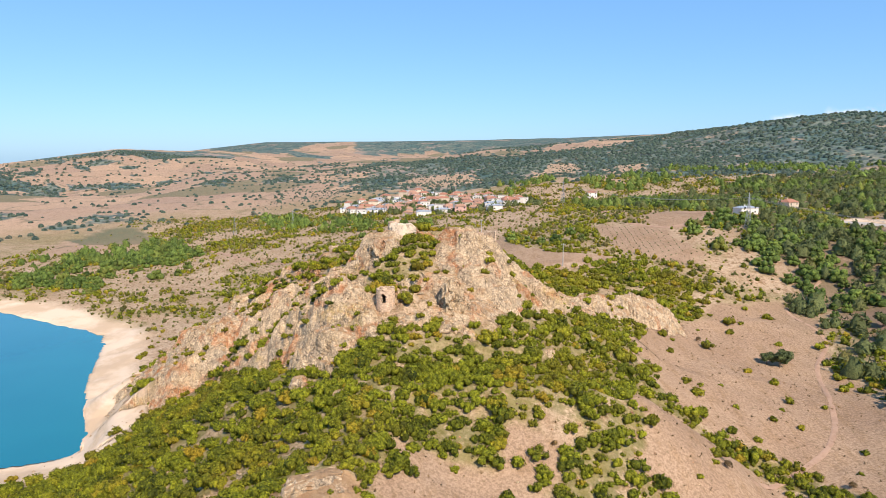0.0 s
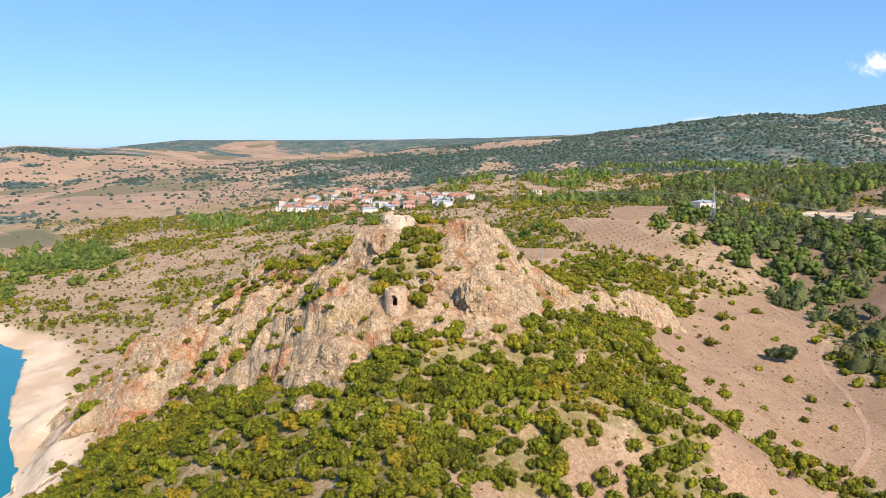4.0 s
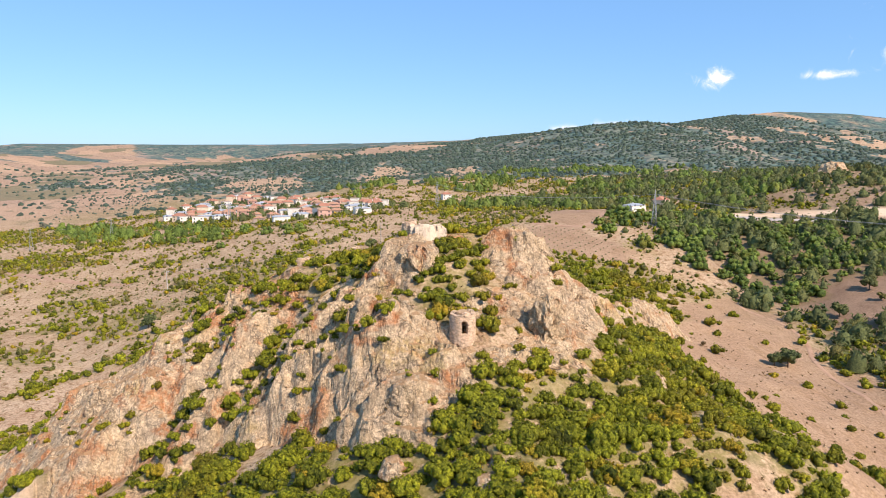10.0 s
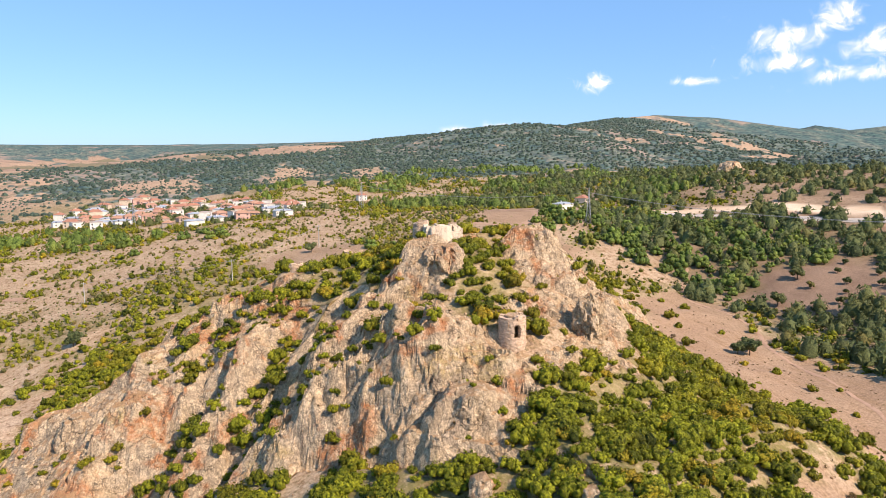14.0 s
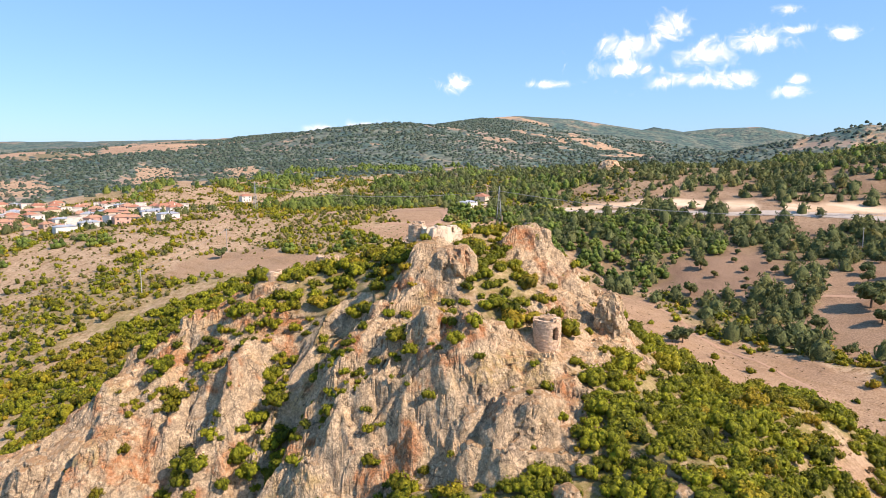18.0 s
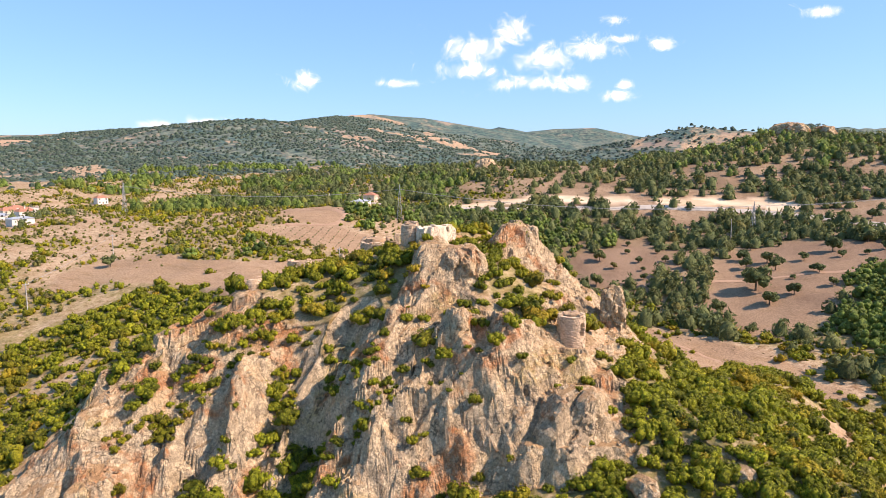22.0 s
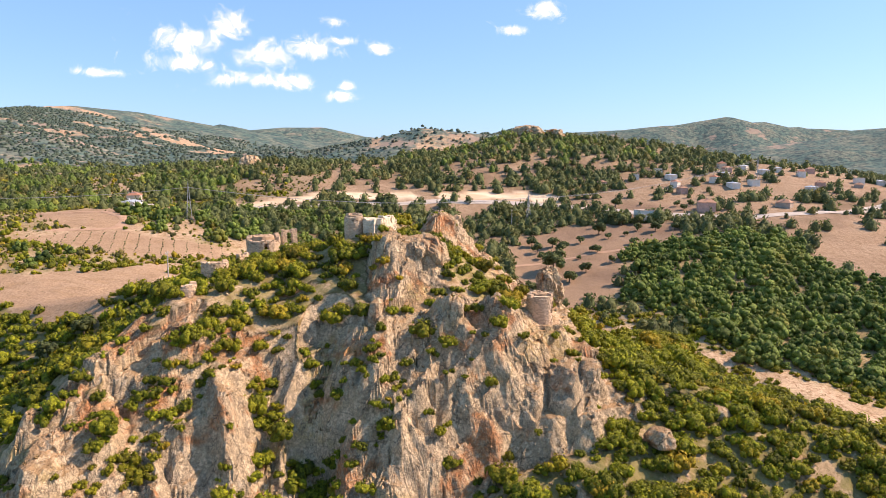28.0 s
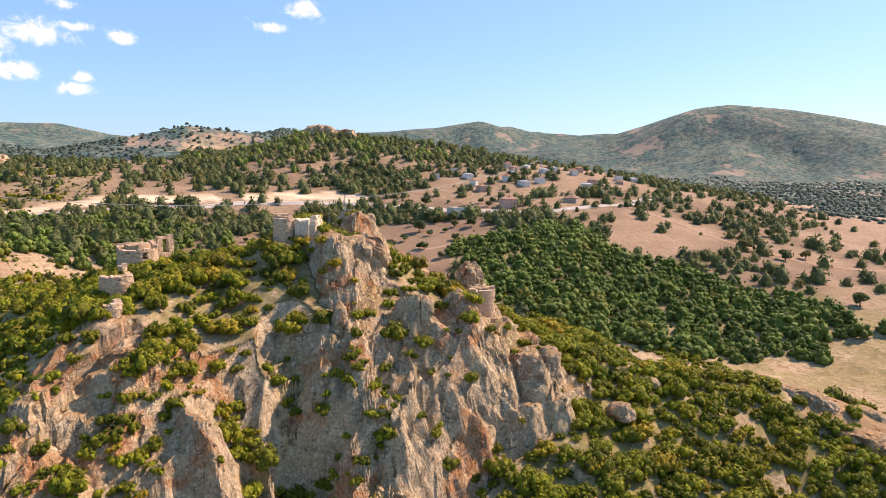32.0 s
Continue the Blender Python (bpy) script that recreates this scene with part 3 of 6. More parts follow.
def land(x, y):
    """Height of the land at plan points, and how rocky it is (0 to 1)."""
    x, y = np.asarray(x, float), np.asarray(y, float)
    z = np.full(x.shape, 20.0)
    for cx, cy, rise, r in SWELLS_NEAR + SWELLS_WIDE:
        z = z + rise * np.exp(-((x - cx) ** 2 + (y - cy) ** 2) / (2 * r * r))
    r0 = np.hypot(x + 20, y - 215)
    z = z + 1.2 * fbm(x, y, 60, 4, 3) * step(60, 200, r0) + 14 * fbm(x, y, 420, 5, 9) * step(700, 1600, r0)
    # far ranges, with spurs and gullies on their flanks
    for line, breadth in RANGES:
        d, h = along(x, y, line)
        size = breadth * 0.5
        d = np.maximum(0, d + 0.09 * breadth * ridged(x, y, size, 4, 31) * step(0, 0.35 * breadth, d))
        f = np.clip(1 - d / breadth, 0, 1)
        f = f * f * (3 - 2 * f) * 0.55 + f * f * 0.45
        z = z + np.maximum(h - z, 0) * f
    # the castle hill's soil slopes
    for line, slope, w in SOILS:
        d, h = along(x, y, line)
        z = smax(z, h - slope * np.maximum(0, d - w) - 0.002 * d * d, 3.0)
    for line, w, slope in GULLIES:
        d, h = along(x, y, line)
        z = np.where(d < 14, np.minimum(z, h + slope * np.maximum(0, d - w)), z)
    d, h = along(x, y, CLIFF_FOOT)
    below = inside(x, y, APRON, 0.4) > 0.5
    z = np.where(below, np.where(d < 60, smin(z, h - 0.30 * d + 0.06 * np.maximum(0, d - 25) ** 1.5, 1.5), z), np.where(d < 24, np.minimum(z, h + 1.3 * d), z))
    # the shore of the lake: a bare, shelving beach
    near = (x < 60) & (r0 < 900)
    if near.any():
        d, _ = along(x[near], y[near], SHORE)
        d = d + 2.5 * fbm(x[near], y[near], 30, 3, 15)
        wet = inside(x[near], y[near], LAKE, 0.5) > 0.5
        beach = np.clip(0.16 * d, 0, 5.5)
        zn = z[near]
        zn = np.where(wet, np.minimum(zn, -0.12 * d), smax(zn, np.where(d < 60, beach, 5.5), 1.5))
        z = z.copy()
        z[near] = zn
    z = z + 0.5 * fbm(x, y, 14, 4, 5) * (1 - step(150, 400, r0))
    # rock crests break out of it
    rock = np.zeros(x.shape)
    close = r0 < 150
    if close.any():
        xs, ys, zs = x[close], y[close], z[close]
        rk = np.zeros(xs.shape)
        face = np.maximum(inside(xs, ys, ROCK_FACE, 3), inside(xs, ys, ROCK_WEST, 3))
        wx = xs + 2.0 * fbm(xs, ys, 9, 4, 41)
        wy = ys + 2.0 * fbm(xs, ys, 9, 4, 47)
        # the unbroken mass of the crests
        mass = np.full(xs.shape, -99.0)
        for line, w, slope in ROCKS:
            d, h = along(wx, wy, line)
            mass = smax(mass, h - slope * np.maximum(0, d - w), 2.2)
        form = np.maximum(mass, zs)
        # strata run across the hill and dip; joints split them into blocks
        cross, run = 0.25 * wx + 0.97 * wy + 0.25 * form, 0.97 * wx - 0.25 * wy
        dip = 0.45 * run + 0.55 * form
        fins = 0.30 * ridged(cross, 0.5 * dip, 5.0, 3, 53) + 0.5 * fbm(wx, wy + 0.6 * form, 9, 3, 57)
        crag = 1.05 * blocks(cross, 0.6 * dip, 6.0, 83) + 0.62 * blocks(cross + 0.4, 0.8 * dip, 2.6, 91) + 0.16 * blocks(wx + 0.7 + 0.3 * form, wy + 0.5 * form, 1.3, 97)
        zs = zs + face * (0.7 * crag + 0.7 * fins - 0.3)
        rk = np.maximum(rk, face * step(-0.75, 0.0, fbm(xs, ys, 8, 3, 67) + 0.5 * fins))
        t = mass + 1.1 * fins + crag - 0.6
        rk = np.maximum(rk, step(-0.6, 0.5, t - zs))
        zs = np.maximum(zs, t)
        for line, w, slope in GULLIES[:2]:
            d, h = along(wx, wy, line)
            floor = h - 2.0 + 2.0 * np.maximum(0, d - 0.7 * w) + 0.4 * crag
            cut = (floor < zs) & (d < 9)
            rk = np.where(cut & (d < w + 0.6), 0.0, rk)
            zs = np.where(cut, floor, zs)
        z = z.copy()
        z[close], rock[close] = zs, rk
    return z, rock


def height(x, y):
    return float(land(np.array([x]), np.array([y]))[0][0])

# ---- what covers the land, as plan outlines ----
FIELD_EAST = [(73, 247), (86, 264), (108, 278), (130, 298), (165, 315), (166, 296), (160, 265), (142, 243), (145, 213), (135, 185), (112, 148),
              (102, 160), (90, 176), (71, 185), (65, 192), (68, 226)]
FIELD_VALLEY = [(262, 226), (287, 203), (290, 163), (283, 131), (262, 132), (248, 140), (226, 160), (204, 168), (170, 172), (145, 180), (160, 205), (192, 222), (214, 218), (232, 226)]
FIELD_CREEK = [(254, 283), (246, 258), (227, 245), (203, 250), (188, 258), (180, 275), (215, 298)]
FIELD_TERRACE = [(132, 402), (143, 470), (165, 500), (205, 500), (200, 462), (165, 432)]
FIELD_ROAD = [(335, 180), (352, 150), (343, 117), (307, 119), (300, 150)]
FIELD_LOW = [(40, 160), (51, 186), (68, 181), (73, 171), (83, 168), (93, 172), (98, 150), (84, 128), (64, 128), (52, 138), (41, 145)]
FIELD_FRONT = [(-14, 128), (-4, 135), (7, 138), (18, 144), (26, 149), (31, 147), (26, 138), (18, 128), (8, 116), (-16, 116)]
FIELD_NORTH = [(-18, 425), (-5, 447), (20, 454), (40, 442), (38, 405), (50, 372), (76, 352), (101, 346), (60, 336), (30, 322), (-2, 303),
               (2, 335), (12, 352), (8, 395)]
FIELD_WEST = [(-394, 637), (-435, 754), (-421, 845), (-380, 833), (-313, 726), (-341, 704), (-367, 653)]
ORCHARD = [(100, 452), (134, 424), (146, 359), (125, 346), (98, 368)]
VINES = [(-160, 560), (-104, 488), (-60, 412), (-68, 385), (-95, 395), (-140, 470), (-175, 540)]
FOREST_EAST = [(226, 164), (246, 134), (254, 105), (252, 75), (212, 67), (186, 37), (166, 14), (150, -12), (120, -12), (100, 18), (88, 41), (95, 77), (107, 100), (116, 122), (136, 141), (165, 163)]
CREEK_WOOD = [(170, 262), (190, 246), (207, 240), (256, 251), (286, 247), (335, 255), (344, 231), (335, 208), (319, 165), (297, 168), (297, 185), (290, 205), (267, 220),
              (252, 233), (230, 229), (221, 220), (203, 218), (185, 224), (165, 215)]
PINES_NORTHEAST = [(195, 450), (203, 400), (237, 383), (290, 345), (250, 290), (190, 258), (178, 285), (176, 319), (157, 329), (157, 362), (160, 420)]
PINES_ROAD = [(276, 545), (216, 430), (266, 395), (212, 362), (171, 362), (131, 375), (152, 418)]
PINES_BELT = [(-240, 900), (-125, 720), (-60, 640), (-30, 600), (25, 548), (-12, 506), (-62, 550), (-143, 668), (-200, 710)]
PINES_WEST = [(-332, 506), (-396, 636), (-366, 672), (-347, 740), (-272, 700), (-205, 567), (-200, 517), (-249, 505), (-240, 455), (-295, 471)]
SCRUB_NORTH = [(34, 445), (90, 520), (225, 640), (300, 620), (170, 480), (116, 455), (96, 430), (122, 366), (110, 350), (68, 350), (50, 378)]
SCRUB_EAST = [(90, 365), (140, 350), (163, 318), (165, 306), (108, 279), (84, 264), (70, 250), (66, 225), (40, 222), (60, 300)]
SCRUB_NORTHWEST = [(12, 384), (-8, 414), (-30, 408), (-51, 440), (-68, 444), (-92, 400), (-110, 330), (-100, 290), (-60, 275), (-12, 285), (-2, 306), (12, 350)]
SCRUB_CREEK = [(163, 305), (178, 290), (174, 250), (167, 210), (150, 165), (125, 128), (112, 125), (138, 170), (147, 205), (144, 232), (159, 260)]
ROCK_SPUR = [(-50, 102), (-42, 112), (-32, 121), (-22, 120), (-14, 110), (-22, 96)]
ROCK_SOUTH = [(58, 84), (46, 72), (12, 58), (-20, 84), (-24, 100), (0, 100), (30, 92)]
BUSH_STRIPS = [[(56, 190), (70, 183), (76, 172), (90, 170), (101, 160), (112, 145), (122, 128)], [(46, 158), (42, 150), (38, 143), (50, 134), (60, 122), (70, 108)]]
CUT_NORTH = [(262, 424), (300, 398), (322, 372), (332, 345), (340, 320)]
CUT_EAST = [(350, 292), (362, 262), (366, 235), (360, 215)]
OPEN_WEST = [(-1500, 2150), (-1135, 2160), (-792, 2090), (-578, 2300), (-300, 1900), (-176, 1449), (-140, 1010), (-170, 893), (-388, 900), (-664, 1000), (-900, 1500)]
VILLAGE = [(-130, 845), (-98, 720), (-42, 664), (6, 622), (46, 614), (96, 700), (50, 830), (-45, 985)]

# thick bushes on the saddle, the summit and the western ledges
THICK = [[(-14, 213), (-3, 221), (2, 212), (-5, 206), (0, 194), (-5, 188), (-20, 192), (-27, 205), (-20, 200), (-17, 204)],
         [(-26, 243), (-17, 229), (-20, 219), (-28, 213), (-35, 224), (-40, 238), (-40, 246), (-24, 258)],
         [(-42, 243), (-52, 243), (-58, 246), (-67, 248), (-79, 246), (-76, 239), (-66, 237), (-60, 238), (-50, 234), (-44, 236)],
         [(-8, 223), (8, 221), (9, 228), (-8, 231)],
         [(-43, 207), (-49, 210.5), (-54, 209.5), (-50, 205.5)],
         [(-52, 220), (-58, 218.5), (-64, 214.5), (-58, 213), (-52, 215)],
         [(8, 150), (14, 168), (22, 176), (34, 186), (44, 172), (38, 156), (34, 149), (26, 150)]]
LEDGES = [THICK[2], THICK[4], THICK[5], [(-49.5, 233), (-47.5, 227.5), (-51.5, 226), (-54, 231)], [(-45, 217), (-43, 210), (-50, 210), (-49, 217)]]
PLATEAU = [(-600, 3500), (-440, 3940), (50, 3960), (130, 2300), (250, 1850), (746, 3439), (1039, 3289), (709, 2036), (594, 1872), (335, 1532), (147, 1541), (109, 1940), (-17, 1964), (-123, 2370), (-250, 1641), (-460, 2718)]
RUGGED = [[(-90, 1174), (-20, 1309), (69, 1257), (58, 1060), (-23, 1000)], [(118, 1091), (223, 1339), (258, 1264), (166, 985)], [(224, 985), (393, 1285), (328, 1049), (225, 900)], [(-260, 1200), (-145, 1168), (-156, 960), (-260, 960)]]


def cover(x, y, z, rock):
    """Shares of open field, green undergrowth, pale shore, and the density of scrub, pines and oaks."""
    r0 = np.hypot(x + 20, y - 215)
    patch = fbm(x, y, 15, 3, 101)
    wide = fbm(x, y, 70, 4, 111)
    huge = fbm(x, y, 520, 5, 121)
    field = np.zeros(x.shape)
    for poly in (FIELD_EAST, FIELD_VALLEY, FIELD_CREEK, FIELD_TERRACE, FIELD_ROAD, FIELD_LOW, FIELD_FRONT, FIELD_NORTH, FIELD_WEST, ORCHARD):
        field = np.maximum(field, inside(x, y, poly, 5))
    strip = np.zeros(x.shape)
    for line in BUSH_STRIPS:
        strip = np.maximum(strip, 1 - step(3.0, 5.5, along(x, y, line)[0] + 2 * patch))
    field = field * (1 - strip)
    bank = np.maximum(1 - step(8, 12, along(x, y, CUT_NORTH)[0] + 4 * patch), 1 - step(9, 13, along(x, y, CUT_EAST)[0] + 4 * patch))
    pale = (1 - step(15, 27, along(x, y, SHORE)[0] + 7 * wide)) * (x < 30)
    pale = np.maximum(pale, bank)
    hill = 1 - step(150, 175, r0 + 12 * wide + 0.25 * np.abs(y - 190))
    top = 1 - step(38, 55, r0 + 6 * patch)
    scrub = hill * (1.0 - 0.75 * step(0.80, 1.0, patch + 0.10 * step(146, 164, y) * step(45, 20, x) * step(-45, -25, x)))
    scrub = scrub * (1 - top) + top * np.maximum(0.22 + 0.5 * step(-0.25, 0.15, patch), 0.85 * step(-48, -38, x) * step(222, 232, y))
    west = step(-20, -60, x) * step(225, 262, y) * (r0 < 170)
    scrub = np.maximum(scrub, 0.8 * strip)
    south = hill * step(182, 168, y + 0.25 * x) * step(118, 130, y) * (x < 60)
    scrub = np.maximum(scrub, south * (1.0 - 0.6 * step(0.55, 0.9, patch)))
    scrub = scrub * (1 - 0.25 * west)
    far_e = step(150, 190, x) * step(330, 300, y - 0.25 * x)
    low = step(150, 190, r0) * (1 - step(700, 900, r0)) * (1 - far_e)
    scrub = np.maximum(scrub, low * (0.24 + 0.62 * step(-0.35, 0.30, patch + 0.7 * wide)))
    for poly, share in ((SCRUB_NORTH, 0.75), (SCRUB_EAST, 0.9), (SCRUB_NORTHWEST, 0.97), (SCRUB_CREEK, 0.95)):
        scrub = np.maximum(scrub, share * inside(x, y, poly, 14) * (1 - 0.6 * step(0.15, 0.5, patch)))
    ledge = 0.05 + 0.5 * step(0.2, 0.55, fbm(x, y, 11, 3, 141) + 0.22 * west)
    scrub = scrub * (1 - 0.97 * field) * (1 - pale)
    scrub = scrub * (1 - np.clip(rock, 0, 1)) + ledge * np.clip(rock, 0, 1) * (r0 < 150)
    scrub = scrub * (1 - 0.85 * inside(x, y, ROCK_SPUR, 5))
    for poly in THICK:
        scrub = np.maximum(scrub, inside(x, y, poly, 3) * (0.55 + 0.35 * step(-0.5, 0.0, patch + 0.4 * fbm(x, y, 5, 2, 151))))
    pine = np.zeros(x.shape)
    for poly, share in ((FOREST_EAST, 0.93), (PINES_NORTHEAST, 0.5), (PINES_ROAD, 0.35), (PINES_BELT, 0.36), (PINES_WEST, 0.7), (SCRUB_NORTH, 0.08)):
        pine = np.maximum(pine, share * inside(x, y, poly, 10) * (1 if share > 0.9 else 0.08 + 0.92 * step(-0.1, 0.3, wide + 0.8 * patch)))
    oak = 0.9 * inside(x, y, CREEK_WOOD, 12) * (0.3 + 0.7 * step(-0.5, -0.1, patch))
    slope_e = step(150, 200, x) * (1 - step(1000, 1300, r0)) * step(620, 560, y - 0.5 * x)
    oak = np.maximum(oak, slope_e * (0.35 + 0.65 * step(0, 110, y)) * (0.12 + 0.55 * step(0.0, 0.45, wide + 0.3 * patch) + 0.2 * step(72, 100, z)))
    pine = np.maximum(pine, slope_e * 0.32 * step(78, 108, z) * step(-0.4, 0.1, wide + 0.4 * patch))
    north = step(430, 480, y) * (1 - step(900, 1100, r0)) * step(60, 150, x)
    pine = np.maximum(pine, north * 0.30 * step(0.1, 0.4, wide + 0.2 * patch))
    wood = step(650, 900, r0)
    flat = step(200, -700, x - 0.12 * y)
    cut = 0.05 + 0.27 * flat
    rugged = step(0.10, 0.40, fbm(x, y, 130, 5, 131) + 0.25 * wide)
    woods = wood * step(cut - 0.12, cut + 0.12, huge + 0.35 * wide)
    woods = np.maximum(woods, wood * step(3300, 3700, y) * (z > 120) * step(-0.25, 0.0, huge))
    woods = np.maximum(woods, wood * (1 - flat) * (0.55 + 0.45 * step(-0.45, 0.0, huge + 0.4 * wide)))
    plateau = inside(x, y, PLATEAU, 60)
    keep_open = np.zeros(x.shape)
    for poly in RUGGED:
        keep_open = np.maximum(keep_open, inside(x, y, poly, 30))
    near_north = wood * step(-130, 60, x + 0.12 * y) * step(900, 1000, y) * step(1500, 900, x)
    woods = np.maximum(woods, 0.95 * near_north)
    woods = woods * (1 - plateau * step(-0.45, -0.15, huge + 0.6 * wide)) * (1 - 0.85 * keep_open)
    woods = woods * (1 - 0.85 * rugged * (1 - 0.5 * flat) * (1 - 0.3 * near_north) * (1 - 0.8 * step(900, 1300, x - 0.4 * y)))
    west_open = inside(x, y, OPEN_WEST, 90)
    woods = np.where(west_open > 0.3, woods * (1 - 0.9 * west_open * step(-0.35, 0.05, wide + 0.5 * huge)), woods)
    flat = np.maximum(flat, west_open)
    woods = np.maximum(woods, 0.95 * step(1900, 2300, x))
    village = inside(x, y, VILLAGE, 40)
    woods = woods * (1 - village)
    for a in (pine, oak):
        a *= (1 - 0.985 * field) * (1 - pale) * (1 - rock)
    oak = np.maximum(oak, 0.16 * village)
    oak = np.maximum(oak, 0.35 * inside(x, y, SCRUB_CREEK, 6))
    green = np.clip(np.maximum.reduce([scrub * 0.75 * (1 - 0.3 * low), pine * 0.5, oak * 0.4, low * 0.55 * step(-0.1, 0.35, wide + 0.5 * patch)]), 0, 1) * (1 - 0.9 * field)
    brown = 0.95 * step(140, 185, x - 0.12 * (y - 200)) * step(400, 340, y - 0.35 * x) * (1 - step(700, 900, r0)) * (0.55 + 0.45 * step(-0.3, 0.3, wide))
    field = np.maximum(field, wood * np.maximum(flat, plateau) * (1 - woods) * 0.85)
    return {"field": field, "pale": pale, "green": green, "scrub": scrub, "pine": pine, "oak": oak, "woods": woods, "brown": brown}

# ---- ground: one sheet, fine on the castle hill and coarser towards the horizon ----
CX, CY = -20.0, 215.0


def ground_sheet():
    az = np.concatenate([np.arange(-42, 142, 0.48), np.arange(142, 318, 0.5)])
    rad, r = [0.0], 0.0
    while r < 4900:
        r += 0.46 + 0.028 * max(0.0, r - 112)
        rad.append(r)
    rad = np.array(rad[1:])
    a = np.radians(az)
    x = (CX + np.outer(rad, np.sin(a))).ravel()
    y = (CY + np.outer(rad, np.cos(a))).ravel()
    z, rock = land(x, y)
    n, m = len(az), len(rad)
    z0, _ = land(np.array([CX]), np.array([CY]))
    co = np.concatenate([np.stack([x, y, z], 1), [[CX, CY, z0[0]]]])
    i = np.arange(m - 1)[:, None] * n
    j = np.arange(n)[None, :]
    k = (j + 1) % n
    quads = np.stack([i + j, i + k, i + n + k, i + n + j], -1).reshape(-1, 4)[:, ::-1]
    tris = np.stack([np.full(n, m * n), np.arange(n), (np.arange(n) + 1) % n], 1)[:, ::-1]
    me = bpy.data.meshes.new("ground")
    me.from_pydata(co.tolist(), [], quads.tolist() + tris.tolist())
    return me, co, np.append(rock, 1.0)


ground_mesh, GCO, GROCK = ground_sheet()
ground = tagged(new("ground", ground_mesh), "dry tan soil hillside with rock, fields and tracks", "ground", kind="structure")
ground_mesh.materials.append(M_GROUND)
r0 = np.hypot(GCO[:, 0] - CX, GCO[:, 1] - CY)
steep = np.nonzero(r0 < 140)[0]
dz = [land(GCO[steep, 0] + a, GCO[steep, 1] + b)[0] - GCO[steep, 2] for a, b in ((1.0, 0), (0, 1.0))]
GROCK[steep] = np.maximum(GROCK[steep], step(0.75, 1.15, np.hypot(*dz)))
GROCK = np.maximum(GROCK, 0.9 * np.maximum(inside(GCO[:, 0], GCO[:, 1], ROCK_SOUTH, 8), inside(GCO[:, 0], GCO[:, 1], ROCK_SPUR, 5)))
COVER = cover(GCO[:, 0], GCO[:, 1], GCO[:, 2], GROCK)
for key, value in (("rock", GROCK), ("field", COVER["field"]), ("pale", COVER["pale"]), ("green", COVER["green"]), ("woods", COVER["woods"]), ("brown", COVER["brown"])):
    ground_mesh.attributes.new(key, "FLOAT", "POINT").data.foreach_set("value", value.astype(np.float32))
# soil is smooth, rock is broken
corner = np.zeros(len(ground_mesh.loops), np.int32)
ground_mesh.loops.foreach_get("vertex_index", corner)
start = np.zeros(len(ground_mesh.polygons), np.int32)
ground_mesh.polygons.foreach_get("loop_start", start)
ground_mesh.polygons.foreach_set("use_smooth", GROCK[corner[start]] < 0.5)
# the lake
bm = bmesh.new()
bmesh.ops.create_grid(bm, x_segments=8, y_segments=8, size=600)
me = bpy.data.meshes.new("water")
bm.to_mesh(me)
water = tagged(new("water", me), "calm turquoise reservoir water with a pale shore", "water", kind="structure")
water.location = (-640, 200, 0)
me.materials.append(M_WATER)

# ---- plants ----
def ball():
    bm = bmesh.new()
    bmesh.ops.create_icosphere(bm, subdivisions=1, radius=1.0)
    v, f = np.array([p.co[:] for p in bm.verts]), np.array([[q.index for q in p.verts] for p in bm.faces])
    bm.free()
    return v, f


BALL = ball()


def leaf_cloud(rng, blobs, count, size, core=1):
    """Many small leaf sprays round a few clumps, with a dark, lumpy heart: vertices and triangles."""
    vs, fs = [], []
    tot = sum(b[3] ** 2 for b in blobs)
    for bx, by, bz, br in blobs:
        k = max(6, int(count * br * br / tot))
        d = rng.normal(size=(k, 3))
        d /= np.linalg.norm(d, axis=1)[:, None]
        d[:, 2] = np.where(d[:, 2] < -0.35, -d[:, 2], d[:, 2])
        p = np.array([bx, by, bz]) + d * br * rng.uniform(0.80, 1.22, (k, 1))
        t = np.cross(d, rng.normal(size=(k, 3)))
        t /= np.linalg.norm(t, axis=1)[:, None] + 1e-9
        u = np.cross(d, t) + 0.45 * d * rng.normal(size=(k, 1))
        s = size * rng.uniform(0.6, 1.35, (k, 1))
        base = len(vs) and sum(len(v) for v in vs)
        q = np.stack([p + s * t, p - 0.5 * s * t + 0.87 * s * u, p - 0.5 * s * t - 0.87 * s * u], 1).reshape(-1, 3)
        vs.append(q)
        fs.append(np.arange(3 * k).reshape(-1, 3) + base)
        # the heart of the clump
        if core:
            o = BALL[0] * br * rng.uniform(0.62, 1.08, (len(BALL[0]), 1))
            base += 3 * k
            vs.append(o + np.array([bx, by, bz]))
            fs.append(BALL[1] + base)
    return np.concatenate(vs), np.concatenate(fs)


def bush_shape(seed, count=135, size=0.105, n=6):
    """A dome of scrub, one metre in radius."""
    rng = np.random.default_rng(seed)
    blobs = [(0, 0, 0.42, 0.55)]
    for k in range(n):
        a, r = 2 * math.pi * (k + rng.uniform(-0.3, 0.3)) / n, rng.uniform(0.35, 0.72)
        blobs.append((r * math.cos(a), r * math.sin(a), rng.uniform(0.22, 0.72) * (1.1 - 0.5 * r), rng.uniform(0.30, 0.46)))
    return leaf_cloud(rng, blobs, count, size)


